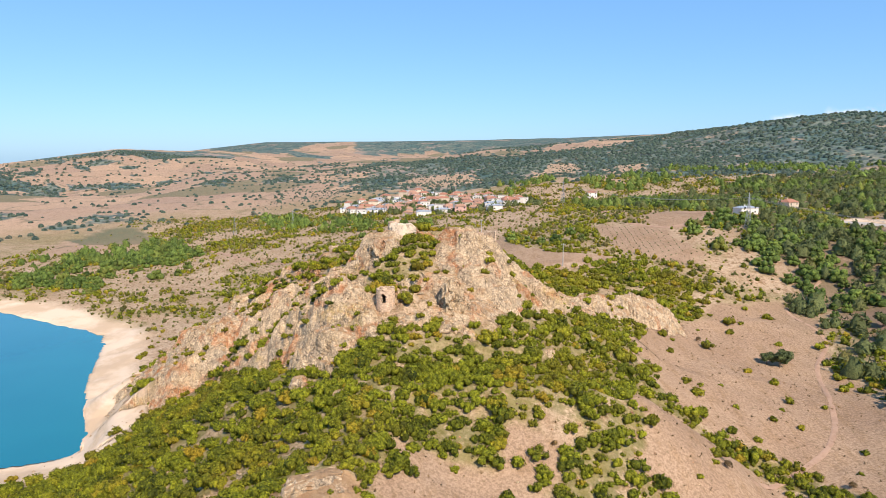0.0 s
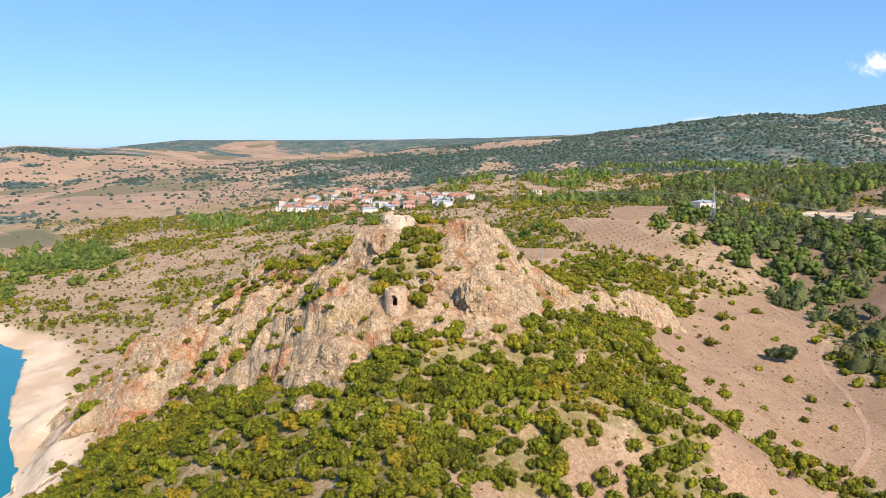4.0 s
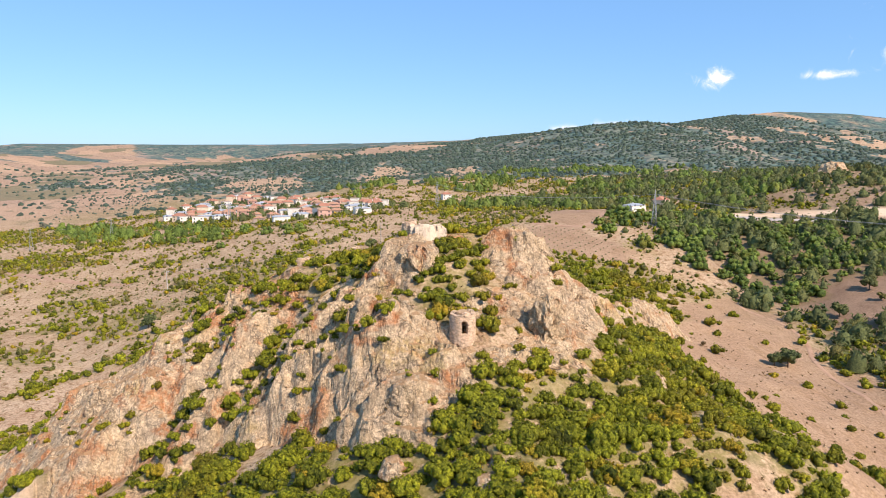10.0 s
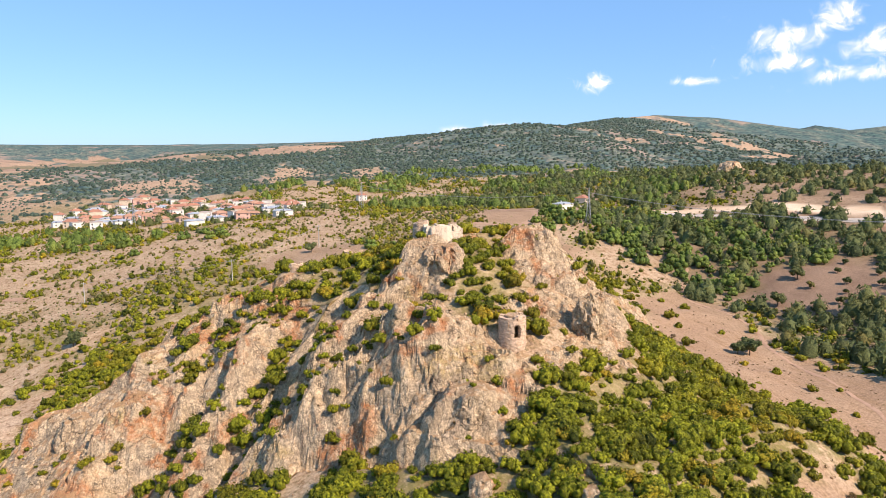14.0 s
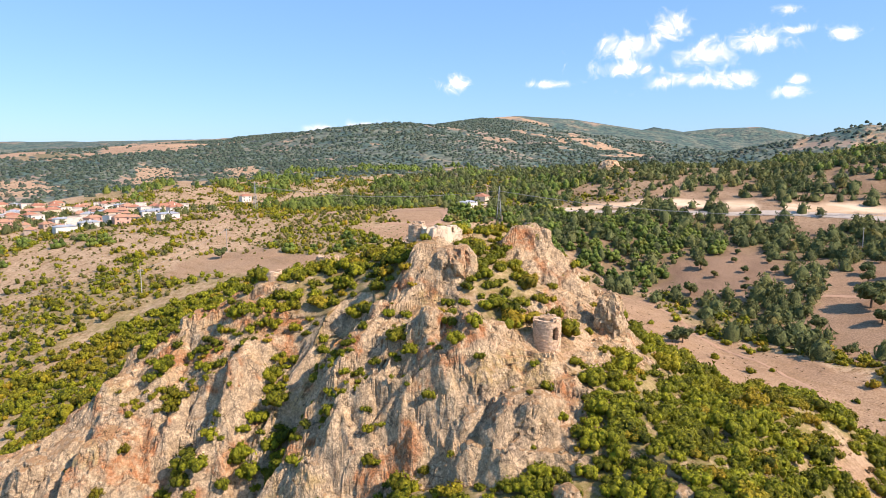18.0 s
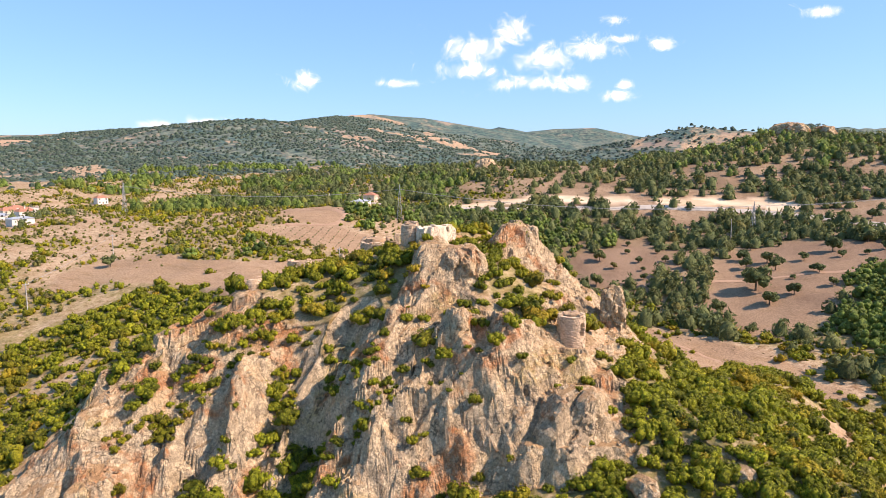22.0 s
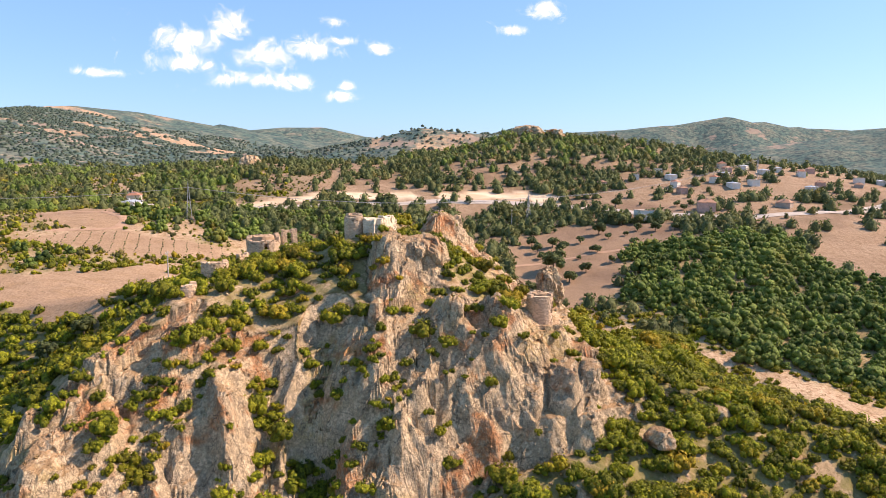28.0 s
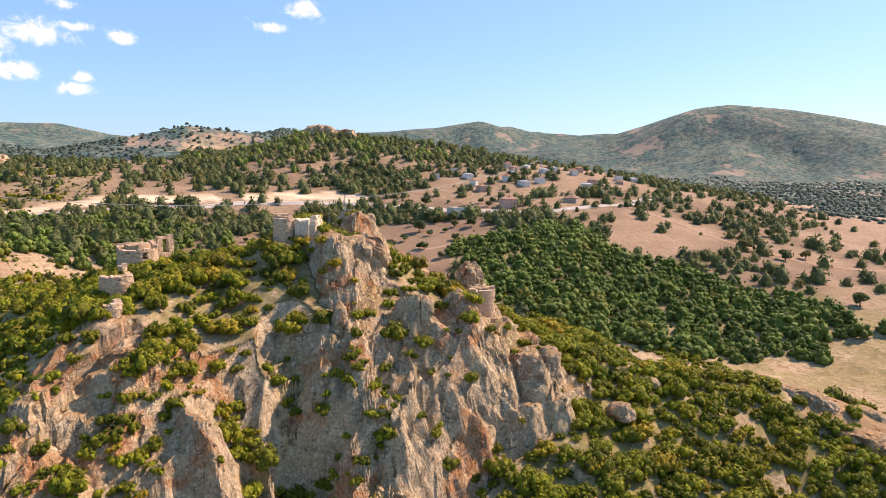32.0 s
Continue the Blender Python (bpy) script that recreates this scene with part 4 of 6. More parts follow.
def pine_shape(seed, count=170, size=0.16, tiers=5):
    """A loose, rounded cone of needles, one metre high."""
    rng = np.random.default_rng(seed)
    blobs = []
    for k in range(tiers):
        f = k / (tiers - 1)
        r, z = 0.33 * (1 - f) ** 0.55 + 0.07, 0.24 + 0.62 * f
        m = max(1, int(round(4 * (1 - f) + 1)))
        for j in range(m):
            a = 2 * math.pi * (j + rng.uniform(0, 0.8)) / m
            blobs.append((r * 0.75 * math.cos(a) * (m > 1), r * 0.75 * math.sin(a) * (m > 1), z + rng.uniform(-0.05, 0.05), r * rng.uniform(0.55, 0.75) + 0.02))
    v, f = leaf_cloud(rng, blobs, count, size * 0.30)
    return v, f


def oak_shape(seed, count=200, size=0.12):
    """A broad round crown on a short bole, one metre high."""
    rng = np.random.default_rng(seed)
    blobs = [(0, 0, 0.58, 0.30)]
    for k in range(9):
        a, r = 2 * math.pi * (k + rng.uniform(-0.3, 0.3)) / 9, rng.uniform(0.22, 0.40)
        blobs.append((r * math.cos(a), r * math.sin(a), rng.uniform(0.36, 0.78), rng.uniform(0.15, 0.23)))
    return leaf_cloud(rng, blobs, count, size * 0.75)


def clump_shape(seed, tall=1.0, sprays=0):
    """A far tree: a crumpled crown of a dozen faces, with a few loose sprays."""
    rng = np.random.default_rng(seed)
    a = np.arange(6) * math.pi / 3 + rng.uniform(-0.25, 0.25, 6)
    wide = 0.42 if sprays == 22 else 0.46
    ring = np.stack([np.cos(a) * wide, np.sin(a) * wide, np.full(6, 0.12)], 1) * rng.uniform(0.75, 1.15, (6, 1))
    upper = np.stack([np.cos(a + 0.4) * 0.72 * wide, np.sin(a + 0.4) * 0.72 * wide, 0.62 * tall + rng.uniform(-0.12, 0.12, 6)], 1)
    v = np.concatenate([ring, upper, [[rng.uniform(-0.1, 0.1), rng.uniform(-0.1, 0.1), tall]]])
    f = []
    for k in range(6):
        j = (k + 1) % 6
        f += [(k, j, 6 + k), (j, 6 + j, 6 + k), (6 + k, 6 + j, 12)]
    if sprays:
        h = rng.uniform(0.15, 1.0, sprays)
        t = rng.uniform(0, 2 * math.pi, sprays)
        r = wide * np.where(h < 0.6, 1.08, 1.08 - 1.0 * (h - 0.6) / 0.5)
        c = np.stack([r * np.cos(t), r * np.sin(t), h * tall], 1)
        o = rng.normal(size=(sprays, 3, 3)) * 0.11
        v = np.concatenate([v, (c[:, None] + o).reshape(-1, 3)])
        f += [(13 + 3 * k, 14 + 3 * k, 15 + 3 * k) for k in range(sprays)]
    return v, np.array(f)


def mesh_of(name, v, f, mat, tint=None):
    me = bpy.data.meshes.new(name)
    me.vertices.add(len(v))
    me.vertices.foreach_set("co", np.ascontiguousarray(v, np.float32).ravel())
    me.loops.add(3 * len(f))
    me.loops.foreach_set("vertex_index", np.ascontiguousarray(f, np.int32).ravel())
    me.polygons.add(len(f))
    me.polygons.foreach_set("loop_start", np.arange(0, 3 * len(f), 3, dtype=np.int32))
    me.update(calc_edges=True)
    me.materials.append(mat)
    if tint is not None:
        me.attributes.new("tint", "FLOAT", "POINT").data.foreach_set("value", tint.astype(np.float32))
    return me


def thicket(name, shapes, mat, x, y, z, radius, tall, seed, label, category):
    """Uncountable plants as one object of stuff."""
    if len(x) == 0:
        return None
    rng = np.random.default_rng(seed)
    vs, fs, ts, base = [], [], [], 0
    pick = rng.integers(0, len(shapes), len(x))
    turn = rng.uniform(0, 2 * math.pi, len(x))
    tint = rng.uniform(0, 1, len(x))
    for k, (sv, sf) in enumerate(shapes):
        w = np.nonzero(pick == k)[0]
        if len(w) == 0:
            continue
        ca, sa = np.cos(turn[w])[:, None], np.sin(turn[w])[:, None]
        px = (sv[None, :, 0] * ca - sv[None, :, 1] * sa) * radius[w][:, None] + x[w][:, None]
        py = (sv[None, :, 0] * sa + sv[None, :, 1] * ca) * radius[w][:, None] + y[w][:, None]
        pz = sv[None, :, 2] * tall[w][:, None] + z[w][:, None]
        vs.append(np.stack([px, py, pz], -1).reshape(-1, 3))
        fs.append((sf[None] + (np.arange(len(w)) * len(sv))[:, None, None] + base).reshape(-1, 3))
        ts.append(np.repeat(tint[w], len(sv)))
        base += len(w) * len(sv)
    me = mesh_of(name, np.concatenate(vs), np.concatenate(fs), mat, np.concatenate(ts))
    return tagged(new(name, me), label, category, kind="stuff")


def scatter(x0, x1, y0, y1, cell, seed):
    """Jittered points over a rectangle of the plan."""
    rng = np.random.default_rng(seed)
    gx, gy = np.meshgrid(np.arange(x0, x1, cell), np.arange(y0, y1, cell))
    x = (gx + rng.uniform(0, cell, gx.shape)).ravel()
    y = (gy + rng.uniform(0, cell, gy.shape)).ravel()
    return x, y, rng.uniform(0, 1, len(x)), rng


BUSHES = [bush_shape(k) for k in range(6)]
BUSHES_MID = [bush_shape(10 + k, 50, 0.14, 4) for k in range(5)]
BUSHES_FAR = [bush_shape(20 + k, 10, 0.22, 1) for k in range(4)]
PINES = [pine_shape(k, 80, 0.19, 3) for k in range(5)]
PINES_FAR = [clump_shape(40 + k, 1.0, 22) for k in range(5)]
OAKS_FAR = [clump_shape(60 + k, 0.95, 44) for k in range(5)]
CLUMPS = [clump_shape(k) for k in range(5)]


def in_view(x, y):
    """The part of the country that the flight looks over."""
    return ~((y < 60) & (x < -120)) & (y > -0.9 * np.maximum(x, 0) - 60) & (y > -0.35 * x - 200 - 0.35 * np.abs(x)) & (x > -0.85 * np.maximum(y, 0) - 200)


def plant():
    # scrub on the castle hill
    x, y, u, rng = scatter(-150, 170, 55, 380, 2.5, 11)
    z, rock = land(x, y)
    cv = cover(x, y, z, rock)
    keep = (u < cv["scrub"]) & (np.hypot(x + 20, y - 215) < 178)
    x, y, z, rock = x[keep], y[keep], z[keep], rock[keep]
    # on the steep western ledges the bushes stand closer together
    ex, ey, eu, _ = scatter(-82, -40, 204, 252, 1.45, 12)
    ez, erock = land(ex, ey)
    share = np.maximum.reduce([inside(ex, ey, poly, 1.5) for poly in LEDGES])
    more = eu < share * (0.30 + 0.45 * step(-0.3, 0.2, fbm(ex, ey, 6, 2, 152)))
    x, y, z, rock = (np.concatenate(p) for p in ((x, ex[more]), (y, ey[more]), (z, ez[more]), (rock, erock[more])))
    r = np.clip(rng.lognormal(0.54, 0.36, len(x)), 0.6, 3.2) * (1 - 0.32 * (rock > 0.5))
    tall = r * rng.uniform(0.85, 1.3, len(x))
    # the bushes of the castle rock stand singly
    single = (x > -72) & (x < 24) & (y > 176) & (y < 266)
    single &= np.cumsum(single) <= 300
    meshes = [mesh_of("bush", sv, sf, M_SCRUB) for sv, sf in BUSHES]
    for k in np.nonzero(single)[0]:
        ob = tagged(new("bush", meshes[k % 6]), "rounded yellow-green oak bush rooted among rocks", "bush", "bushes on the castle rock")
        ob.matrix_world = pose(x[k], y[k], z[k] - 0.25, 0, 0, 47.0 * k) @ Matrix.Diagonal((r[k], r[k], tall[k], 1))
    back = (x > 36) | (y > 252) | (y < 108) | ((x > 12) & (y > 215))
    for w, shapes in ((~single & ~back, BUSHES), (~single & back, BUSHES_MID)):
        thicket("scrub", shapes, M_SCRUB, x[w], y[w], z[w] - 0.25, r[w], tall[w], 5, "dense yellow-green oak scrub over dry soil", "scrub")
    count = [len(x)]
    # scrub further off
    x, y, u, rng = scatter(-420, 420, 120, 900, 3.2, 12)
    z, rock = land(x, y)
    cv = cover(x, y, z, rock)
    keep = (u < cv["scrub"]) & (np.hypot(x + 20, y - 215) >= 178) & in_view(x, y) & (z > 0.5)
    x, y, z, thick = x[keep], y[keep], z[keep], cv["scrub"][keep]
    r = np.clip(rng.lognormal(0.14, 0.40, len(x)), 0.45, 2.3) * (1 + 0.6 * step(0.55, 0.9, thick))
    lush = rng.uniform(0, 1, len(x)) < 0.25 + 0.6 * step(0.55, 0.9, thick)
    for w, mat, words in ((lush, M_SCRUB, "scattered yellow-green scrub on dry ground"), (~lush, M_GARRIGUE, "scattered dull olive scrub on dry ground")):
        thicket("far_scrub", BUSHES_FAR, mat, x[w], y[w], z[w] - 0.25, r[w], r[w] * rng.uniform(0.8, 1.2, w.sum()), 6, words, "scrub")
    count.append(len(x))
    # pines
    x, y, u, rng = scatter(-420, 760, -220, 1000, 4.7, 13)
    z, rock = land(x, y)
    cv = cover(x, y, z, rock)
    ok = in_view(x, y) & (z > 0.5)
    d = np.hypot(x + 120, y - 200)
    keep = (u < cv["pine"]) & ok
    for lo, hi, shapes, name in ((0, 430, PINES, "pine_wood"), (430, 3000, PINES_FAR, "far_pine_wood")):
        w = keep & (d >= lo) & (d < hi)
        h = np.clip(rng.normal(5.8, 2.3, w.sum()), 2.2, 11)
        thicket(name, shapes, M_PINE, x[w], y[w], z[w] - 0.06 * h, h * rng.uniform(0.85, 1.15, len(h)), h, 7 + lo, "bright green young pine wood", "pines")
        count.append(int(w.sum()))
    u2 = rng.uniform(0, 1, len(u))
    w = (u2 < cv["oak"] * 0.8) & ok & ~keep
    h = np.clip(rng.normal(6.0, 1.8, w.sum()), 2.2, 10)
    thicket("oak_wood", OAKS_FAR, M_OAK, x[w], y[w], z[w] - 0.1 * h, h * rng.uniform(0.8, 1.1, len(h)), h, 8, "dark green oaks on tan slopes", "trees")
    count.append(int(w.sum()))
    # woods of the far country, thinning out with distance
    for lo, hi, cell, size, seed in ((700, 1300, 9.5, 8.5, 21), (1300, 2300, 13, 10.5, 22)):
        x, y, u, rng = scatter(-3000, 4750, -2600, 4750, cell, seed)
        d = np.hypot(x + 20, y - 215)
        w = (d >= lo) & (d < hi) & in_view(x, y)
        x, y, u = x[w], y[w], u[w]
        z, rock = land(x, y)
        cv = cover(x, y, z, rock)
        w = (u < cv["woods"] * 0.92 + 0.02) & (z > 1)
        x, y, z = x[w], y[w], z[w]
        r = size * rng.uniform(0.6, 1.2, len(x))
        thicket("far_woods", CLUMPS, M_FAR_HAZED, x, y, z - 0.5, r, r * rng.uniform(0.35, 0.6, len(x)), seed, "dark pine and oak woods on distant hills", "woods")
        count.append(len(x))
    # bushy slopes round the village
    x, y, u, rng = scatter(-330, 420, 880, 1340, 8.0, 24)
    z, rock = land(x, y)
    w = (u < 0.5) & (np.maximum.reduce([inside(x, y, p, 30) for p in RUGGED]) > 0.3)
    r = rng.uniform(2.0, 4.2, w.sum())
    thicket("far_scrub", CLUMPS, M_FAR_HAZED, x[w], y[w], z[w] - 0.3, r, 0.6 * r, 25, "dark bushes dotted over bare far slopes", "scrub")
    return count


print("plants", plant())

# ---- building helpers ----
def part(name, bm, mat, parent=None, label=""):
    me = bpy.data.meshes.new(name)
    bm.to_mesh(me)
    bm.free()
    if mat:
        me.materials.append(mat)
    ob = new(name, me)
    if parent:
        ob.parent = parent
    if label:
        ob["label"] = label
    return ob


def thing(name, label, category, group="", at=(0, 0, 0), turn=0.0):
    ob = tagged(new(name), label, category, group)
    ob.matrix_world = pose(*at, 0, 0, turn)
    return ob


def block(bm, corners):
    """A six-sided block from eight corners: four below, four above, in the same turn."""
    v = [bm.verts.new(c) for c in corners]
    for f in ((3, 2, 1, 0), (4, 5, 6, 7), (0, 1, 5, 4), (1, 2, 6, 5), (2, 3, 7, 6), (3, 0, 4, 7)):
        bm.faces.new([v[i] for i in f])


def box(bm, x0, x1, y0, y1, z0, z1):
    block(bm, [(x0, y0, z0), (x1, y0, z0), (x1, y1, z0), (x0, y1, z0), (x0, y0, z1), (x1, y0, z1), (x1, y1, z1), (x0, y1, z1)])


def masonry(name, mat, parent, centre, thick, base, crown, span, stone=(0.62, 0.42), openings=(), seed=1, label="", loss=0.08):
    """A wall of laid stones. centre(s): plan point and outward normal at s metres; crown(s): top; openings: s0, s1, z0, z1."""
    rng = random.Random(seed)
    bm = bmesh.new()
    s0, s1 = span
    stone = (0.82 * stone[0], 0.82 * stone[1])
    top = max(crown(s0 + (s1 - s0) * k / 40) for k in range(41))
    z, course = base, 0
    while z < top:
        h = stone[1] * rng.uniform(0.85, 1.15)
        s = s0 - (course % 2) * 0.5 * stone[0]
        while s < s1:
            w = stone[0] * rng.uniform(0.75, 1.25)
            a, b = max(s, s0), min(s + w, s1)
            m = 0.5 * (a + b)
            worn = crown(m) - z
            if b - a > 0.08 and worn > 0.4 * h and not (worn < 0.9 and rng.random() < loss) and not any(o[0] < m < o[1] and o[2] < z + 0.5 * h < o[3] for o in openings):
                slip = 0.16 * thick * max(0, 1 - worn / 0.8)
                out, inn = 0.5 * thick + rng.uniform(-0.10, 0.09) - slip * rng.random(), -0.5 * thick + rng.uniform(-0.05, 0.05) + slip * rng.random()
                (pa, na), (pb, nb) = centre(a), centre(b)
                c = []
                for zz in (z, z + h * 0.97):
                    for p, nn, o in ((pa, na, out), (pb, nb, out), (pb, nb, inn), (pa, na, inn)):
                        j = rng.uniform(-0.03, 0.03)
                        c.append((p[0] + nn[0] * (o + j), p[1] + nn[1] * (o + j), zz + rng.uniform(-0.02, 0.02)))
                block(bm, c)
            s += w
        z += h
        course += 1
    bmesh.ops.recalc_face_normals(bm, faces=bm.faces)
    return part(name, bm, mat, parent, label)


def ring(cx, cy, r, start=0.0):
    """Arc of a circle, run clockwise from +y by s metres; start in degrees."""
    def at_s(s):
        a = radians(start) + s / r
        nn = (math.sin(a), math.cos(a))
        return (cx + r * nn[0], cy + r * nn[1]), nn
    return at_s


def run(ax, ay, bx, by):
    d = math.hypot(bx - ax, by - ay)
    t = ((bx - ax) / d, (by - ay) / d)
    def at_s(s):
        return (ax + t[0] * s, ay + t[1] * s), (t[1], -t[0])
    return at_s


def ragged(level, amp, seed, size=1.4):
    return lambda s: level + amp * float(vnoise(np.array(s / size), np.array(seed * 3.7), seed)) + 0.4 * amp * float(vnoise(np.array(s / 0.5), np.array(seed * 1.3), seed + 9))


def fill(name, parent, cx, cy, r, z0, z1, seed, mat=None, label=""):
    """Rubble and earth inside a ruin: a low, uneven mound."""
    rng = random.Random(seed)
    bm = bmesh.new()
    rings = []
    for k in range(5):
        f = 1 - k / 5
        rings.append([bm.verts.new((cx + r * f * math.sin(a * math.pi / 8), cy + r * f * math.cos(a * math.pi / 8),
                                    z0 + (z1 - z0) * min(1, 2.2 * (1 - f) + 0.8 * (k > 0)) + rng.uniform(-0.15, 0.15))) for a in range(16)])
    tip = bm.verts.new((cx, cy, z1))
    for lo, hi in zip(rings, rings[1:]):
        for a in range(16):
            bm.faces.new((lo[a], lo[(a + 1) % 16], hi[(a + 1) % 16], hi[a]))
    for a in range(16):
        bm.faces.new((rings[-1][a], rings[-1][(a + 1) % 16], tip))
    bmesh.ops.recalc_face_normals(bm, faces=bm.faces)
    return part(name, bm, mat or M_EARTH, parent, label)


def crag(name, at, size, turn, seed, label, category="rock", rough=0.28, block_size=2.2, detail=4, lean=(0, 0), mat=None, boxy=0.45, narrow=0.34):
    """An upstanding mass of rock: a rounded block, split by joints and broken by noise. at: foot; size: half length, half width, height."""
    bm = bmesh.new()
    bmesh.ops.create_icosphere(bm, subdivisions=detail, radius=1.0)
    off = Vector((seed * 7.31, seed * 3.17, seed * 1.93))
    sx, sy, sz = size
    for v in bm.verts:
        d = v.co.copy()
        m = max(abs(d.x), abs(d.y), abs(d.z))
        d = d.lerp(d / m, boxy)
        p = Vector((d.x * sx, d.y * sy, (d.z * 0.5 + 0.5) * sz * 1.15 - 0.15 * sz))
        q = Vector((p.x, p.y, p.z * 0.75)) / block_size + off
        dist, pts = noise.voronoi(q)
        cell = noise.cell_vector(pts[0] * 3.3)
        k = (cell.x - 0.5) * 1.3 + 0.8 * noise.noise(q * 0.7) + 0.35 * noise.noise(q * 2.3) + 0.24 * noise.noise(q * 5.1) + 0.16 * noise.noise(q * 11.3) - 0.5 * max(0, 0.18 - (dist[1] - dist[0])) / 0.18
        f = rough * min(sx, sy)
        p.x *= 1 + k * f / sx
        p.y *= 1 + k * f / sy
        p.z += (cell.y - 0.5) * 0.10 * sz * max(0, d.z) + 0.05 * sz * noise.noise(q * 2.0) * max(0, d.z)
        h = max(0, p.z / sz)
        taper = 1 + 0.35 * narrow - narrow * h
        v.co = Vector((p.x * taper + lean[0] * h, p.y * taper + lean[1] * h, p.z))
    me = bpy.data.meshes.new(name)
    bm.to_mesh(me)
    bm.free()
    me.materials.append(mat or M_ROCK)
    ob = tagged(new(name, me), label, category)
    ob.matrix_world = pose(*at, 0, 0, turn)
    return ob


# ---- rocks of the castle hill ----
crag("rock_pinnacle", (2.2, 185.6, 55.5), (3.2, 2.6, 10.2), 20, 1, "upright limestone pinnacle with rust-red faces", rough=0.34, block_size=1.7, detail=5, lean=(0.3, 0.2), boxy=0.45, narrow=0.26)
crag("rock_crag", (-18.0, 210.8, 61.0), (6.2, 6.0, 13.8), 60, 2, "massive rounded crag below the keep, rust-stained", rough=0.22, block_size=4.2, detail=5, lean=(0.4, 0.8), boxy=0.55, narrow=0.24)
crag("rock_crag", (7.4, 212.4, 62.0), (5.4, 5.6, 15.6), 15, 3, "tall flat-topped limestone crag with orange streaks", rough=0.22, block_size=3.8, detail=5, boxy=0.5, narrow=0.34)
crag("rock_crag", (2.0, 203.0, 59.0), (3.2, 2.8, 9.0), 50, 4, "pale limestone buttress under the tall crag", rough=0.25, block_size=2.6)
crag("rock_crag", (-12.5, 203.5, 59.5), (2.2, 1.5, 8.0), 75, 5, "narrow limestone rib among bushes", rough=0.3, block_size=2.0)
crag("rock_fin", (-34.0, 199.4, 58.0), (2.8, 1.5, 7.4), 8, 6, "jagged limestone fin on the cliff edge", rough=0.30, block_size=2.2, lean=(0.5, 0))
crag("rock_fin", (-30.3, 192.5, 58.2), (2.8, 1.5, 7.2), -4, 7, "jagged limestone fin on the cliff edge", rough=0.30, block_size=2.2, lean=(0.5, 0.2))
crag("rock_fin", (-25.0, 190.6, 57.4), (2.4, 1.3, 5.4), 10, 8, "low jagged limestone fin behind the cliff edge", rough=0.3, block_size=2.0)
crag("leaning_slab", (-36.0, 214.2, 57.6), (3.0, 1.6, 6.8), 4, 9, "grey limestone slab standing on the terrace", rough=0.24, block_size=2.6, lean=(0.8, 0.2))
crag("overhanging_rock", (-30.5, 176.8, 47.5), (4.2, 2.4, 6.6), 20, 10, "overhanging limestone ledge with a shadowed hollow", rough=0.26, block_size=2.8, lean=(-1.0, -1.6))
crag("boulder", (30.3, 184.5, 43.0), (2.2, 1.6, 2.6), 40, 11, "pale boulder among dense scrub", rough=0.3, block_size=1.4, detail=3)
crag("boulder", (-24.0, 152.0, 43.2), (2.6, 1.8, 2.0), 10, 12, "pale boulder among dense scrub", rough=0.3, block_size=1.4, detail=3)
crag("boulder", (-37.0, 163.0, 42.0), (2.4, 2.0, 3.0), 60, 13, "pale boulder among dense scrub", rough=0.3, block_size=1.4, detail=3)
crag("rock_crag", (-84.0, 240.0, 29.5), (4.8, 3.0, 9.8), 40, 14, "yellow-stained pale limestone crag over the lake", mat=M_ROCK_OCHRE, rough=0.26, block_size=3.0, detail=5, lean=(1.5, 1.5))
crag("rock_crag", (-94.5, 248.5, 26.0), (5.2, 3.4, 9.6), 10, 15, "pale limestone crag over the lake", rough=0.28, block_size=3.0, detail=5, lean=(1.0, 0))
crag("rock_crag", (-108.0, 252.0, 13.0), (6.2, 3.4, 11.0), -8, 16, "red-streaked limestone crag over the lake", mat=M_ROCK_RUST, rough=0.28, block_size=3.0, detail=4, lean=(1.5, 0))
crag("rock_crag", (-58.2, 232.0, 41.5), (4.2, 1.8, 10.4), 40, 17, "orange-red rock wall beside a gully", mat=M_ROCK_RUST, rough=0.24, block_size=2.6, detail=4, lean=(1.0, 1.0))
crag("rock_crag", (-50.5, 245.5, 55.5), (4.4, 2.4, 6.2), 60, 18, "ridge rock with an orange top", mat=M_ROCK_RUST, rough=0.3, block_size=2.4, detail=4)
crag("rock_crag", (-59.5, 254.5, 50.8), (4.4, 2.6, 7.4), -12, 19, "pale ridge rock with orange patches", rough=0.3, block_size=2.4, detail=4)
crag("rock_crag", (-72.0, 253.0, 42.5), (4.4, 2.8, 6.6), -5, 20, "pale broken rock on the ridge", rough=0.32, block_size=2.4, detail=4)
crag("rock_crag", (-13.0, 222.0, 68.6), (6.4, 3.4, 6.6), -20, 21, "broken rock under the keep walls", rough=0.26, block_size=2.0, detail=4)
crag("rock_outcrop", (453, 521, 80), (16, 11, 15), 20, 22, "bare rock knoll on the far ridge", rough=0.25, block_size=7.0, detail=4)
crag("rock_outcrop", (588, 262, 112), (20, 9, 16), 80, 23, "dark rocky summit above pine slopes", rough=0.35, block_size=6.0, detail=4)
crag("rock_outcrop", (596, 232, 111), (12, 8, 13), 60, 24, "dark rocky summit above pine slopes", rough=0.35, block_size=6.0, detail=4)
crag("rock_cone", (126, 1160, 18), (36, 26, 46), 15, 25, "bare pinkish rock cone behind the village", rough=0.2, block_size=16, detail=4, lean=(6, 0))
crag("rock_cone", (46, 1110, 34), (12, 10, 22), 15, 26, "small bare rock cone behind the village", rough=0.2, block_size=8, detail=3)
crag("rock_outcrop", (18, 78, 8), (17, 10, 13), -30, 27, "grey rock outcrop above the stream bed", rough=0.28, block_size=3.6, detail=5)
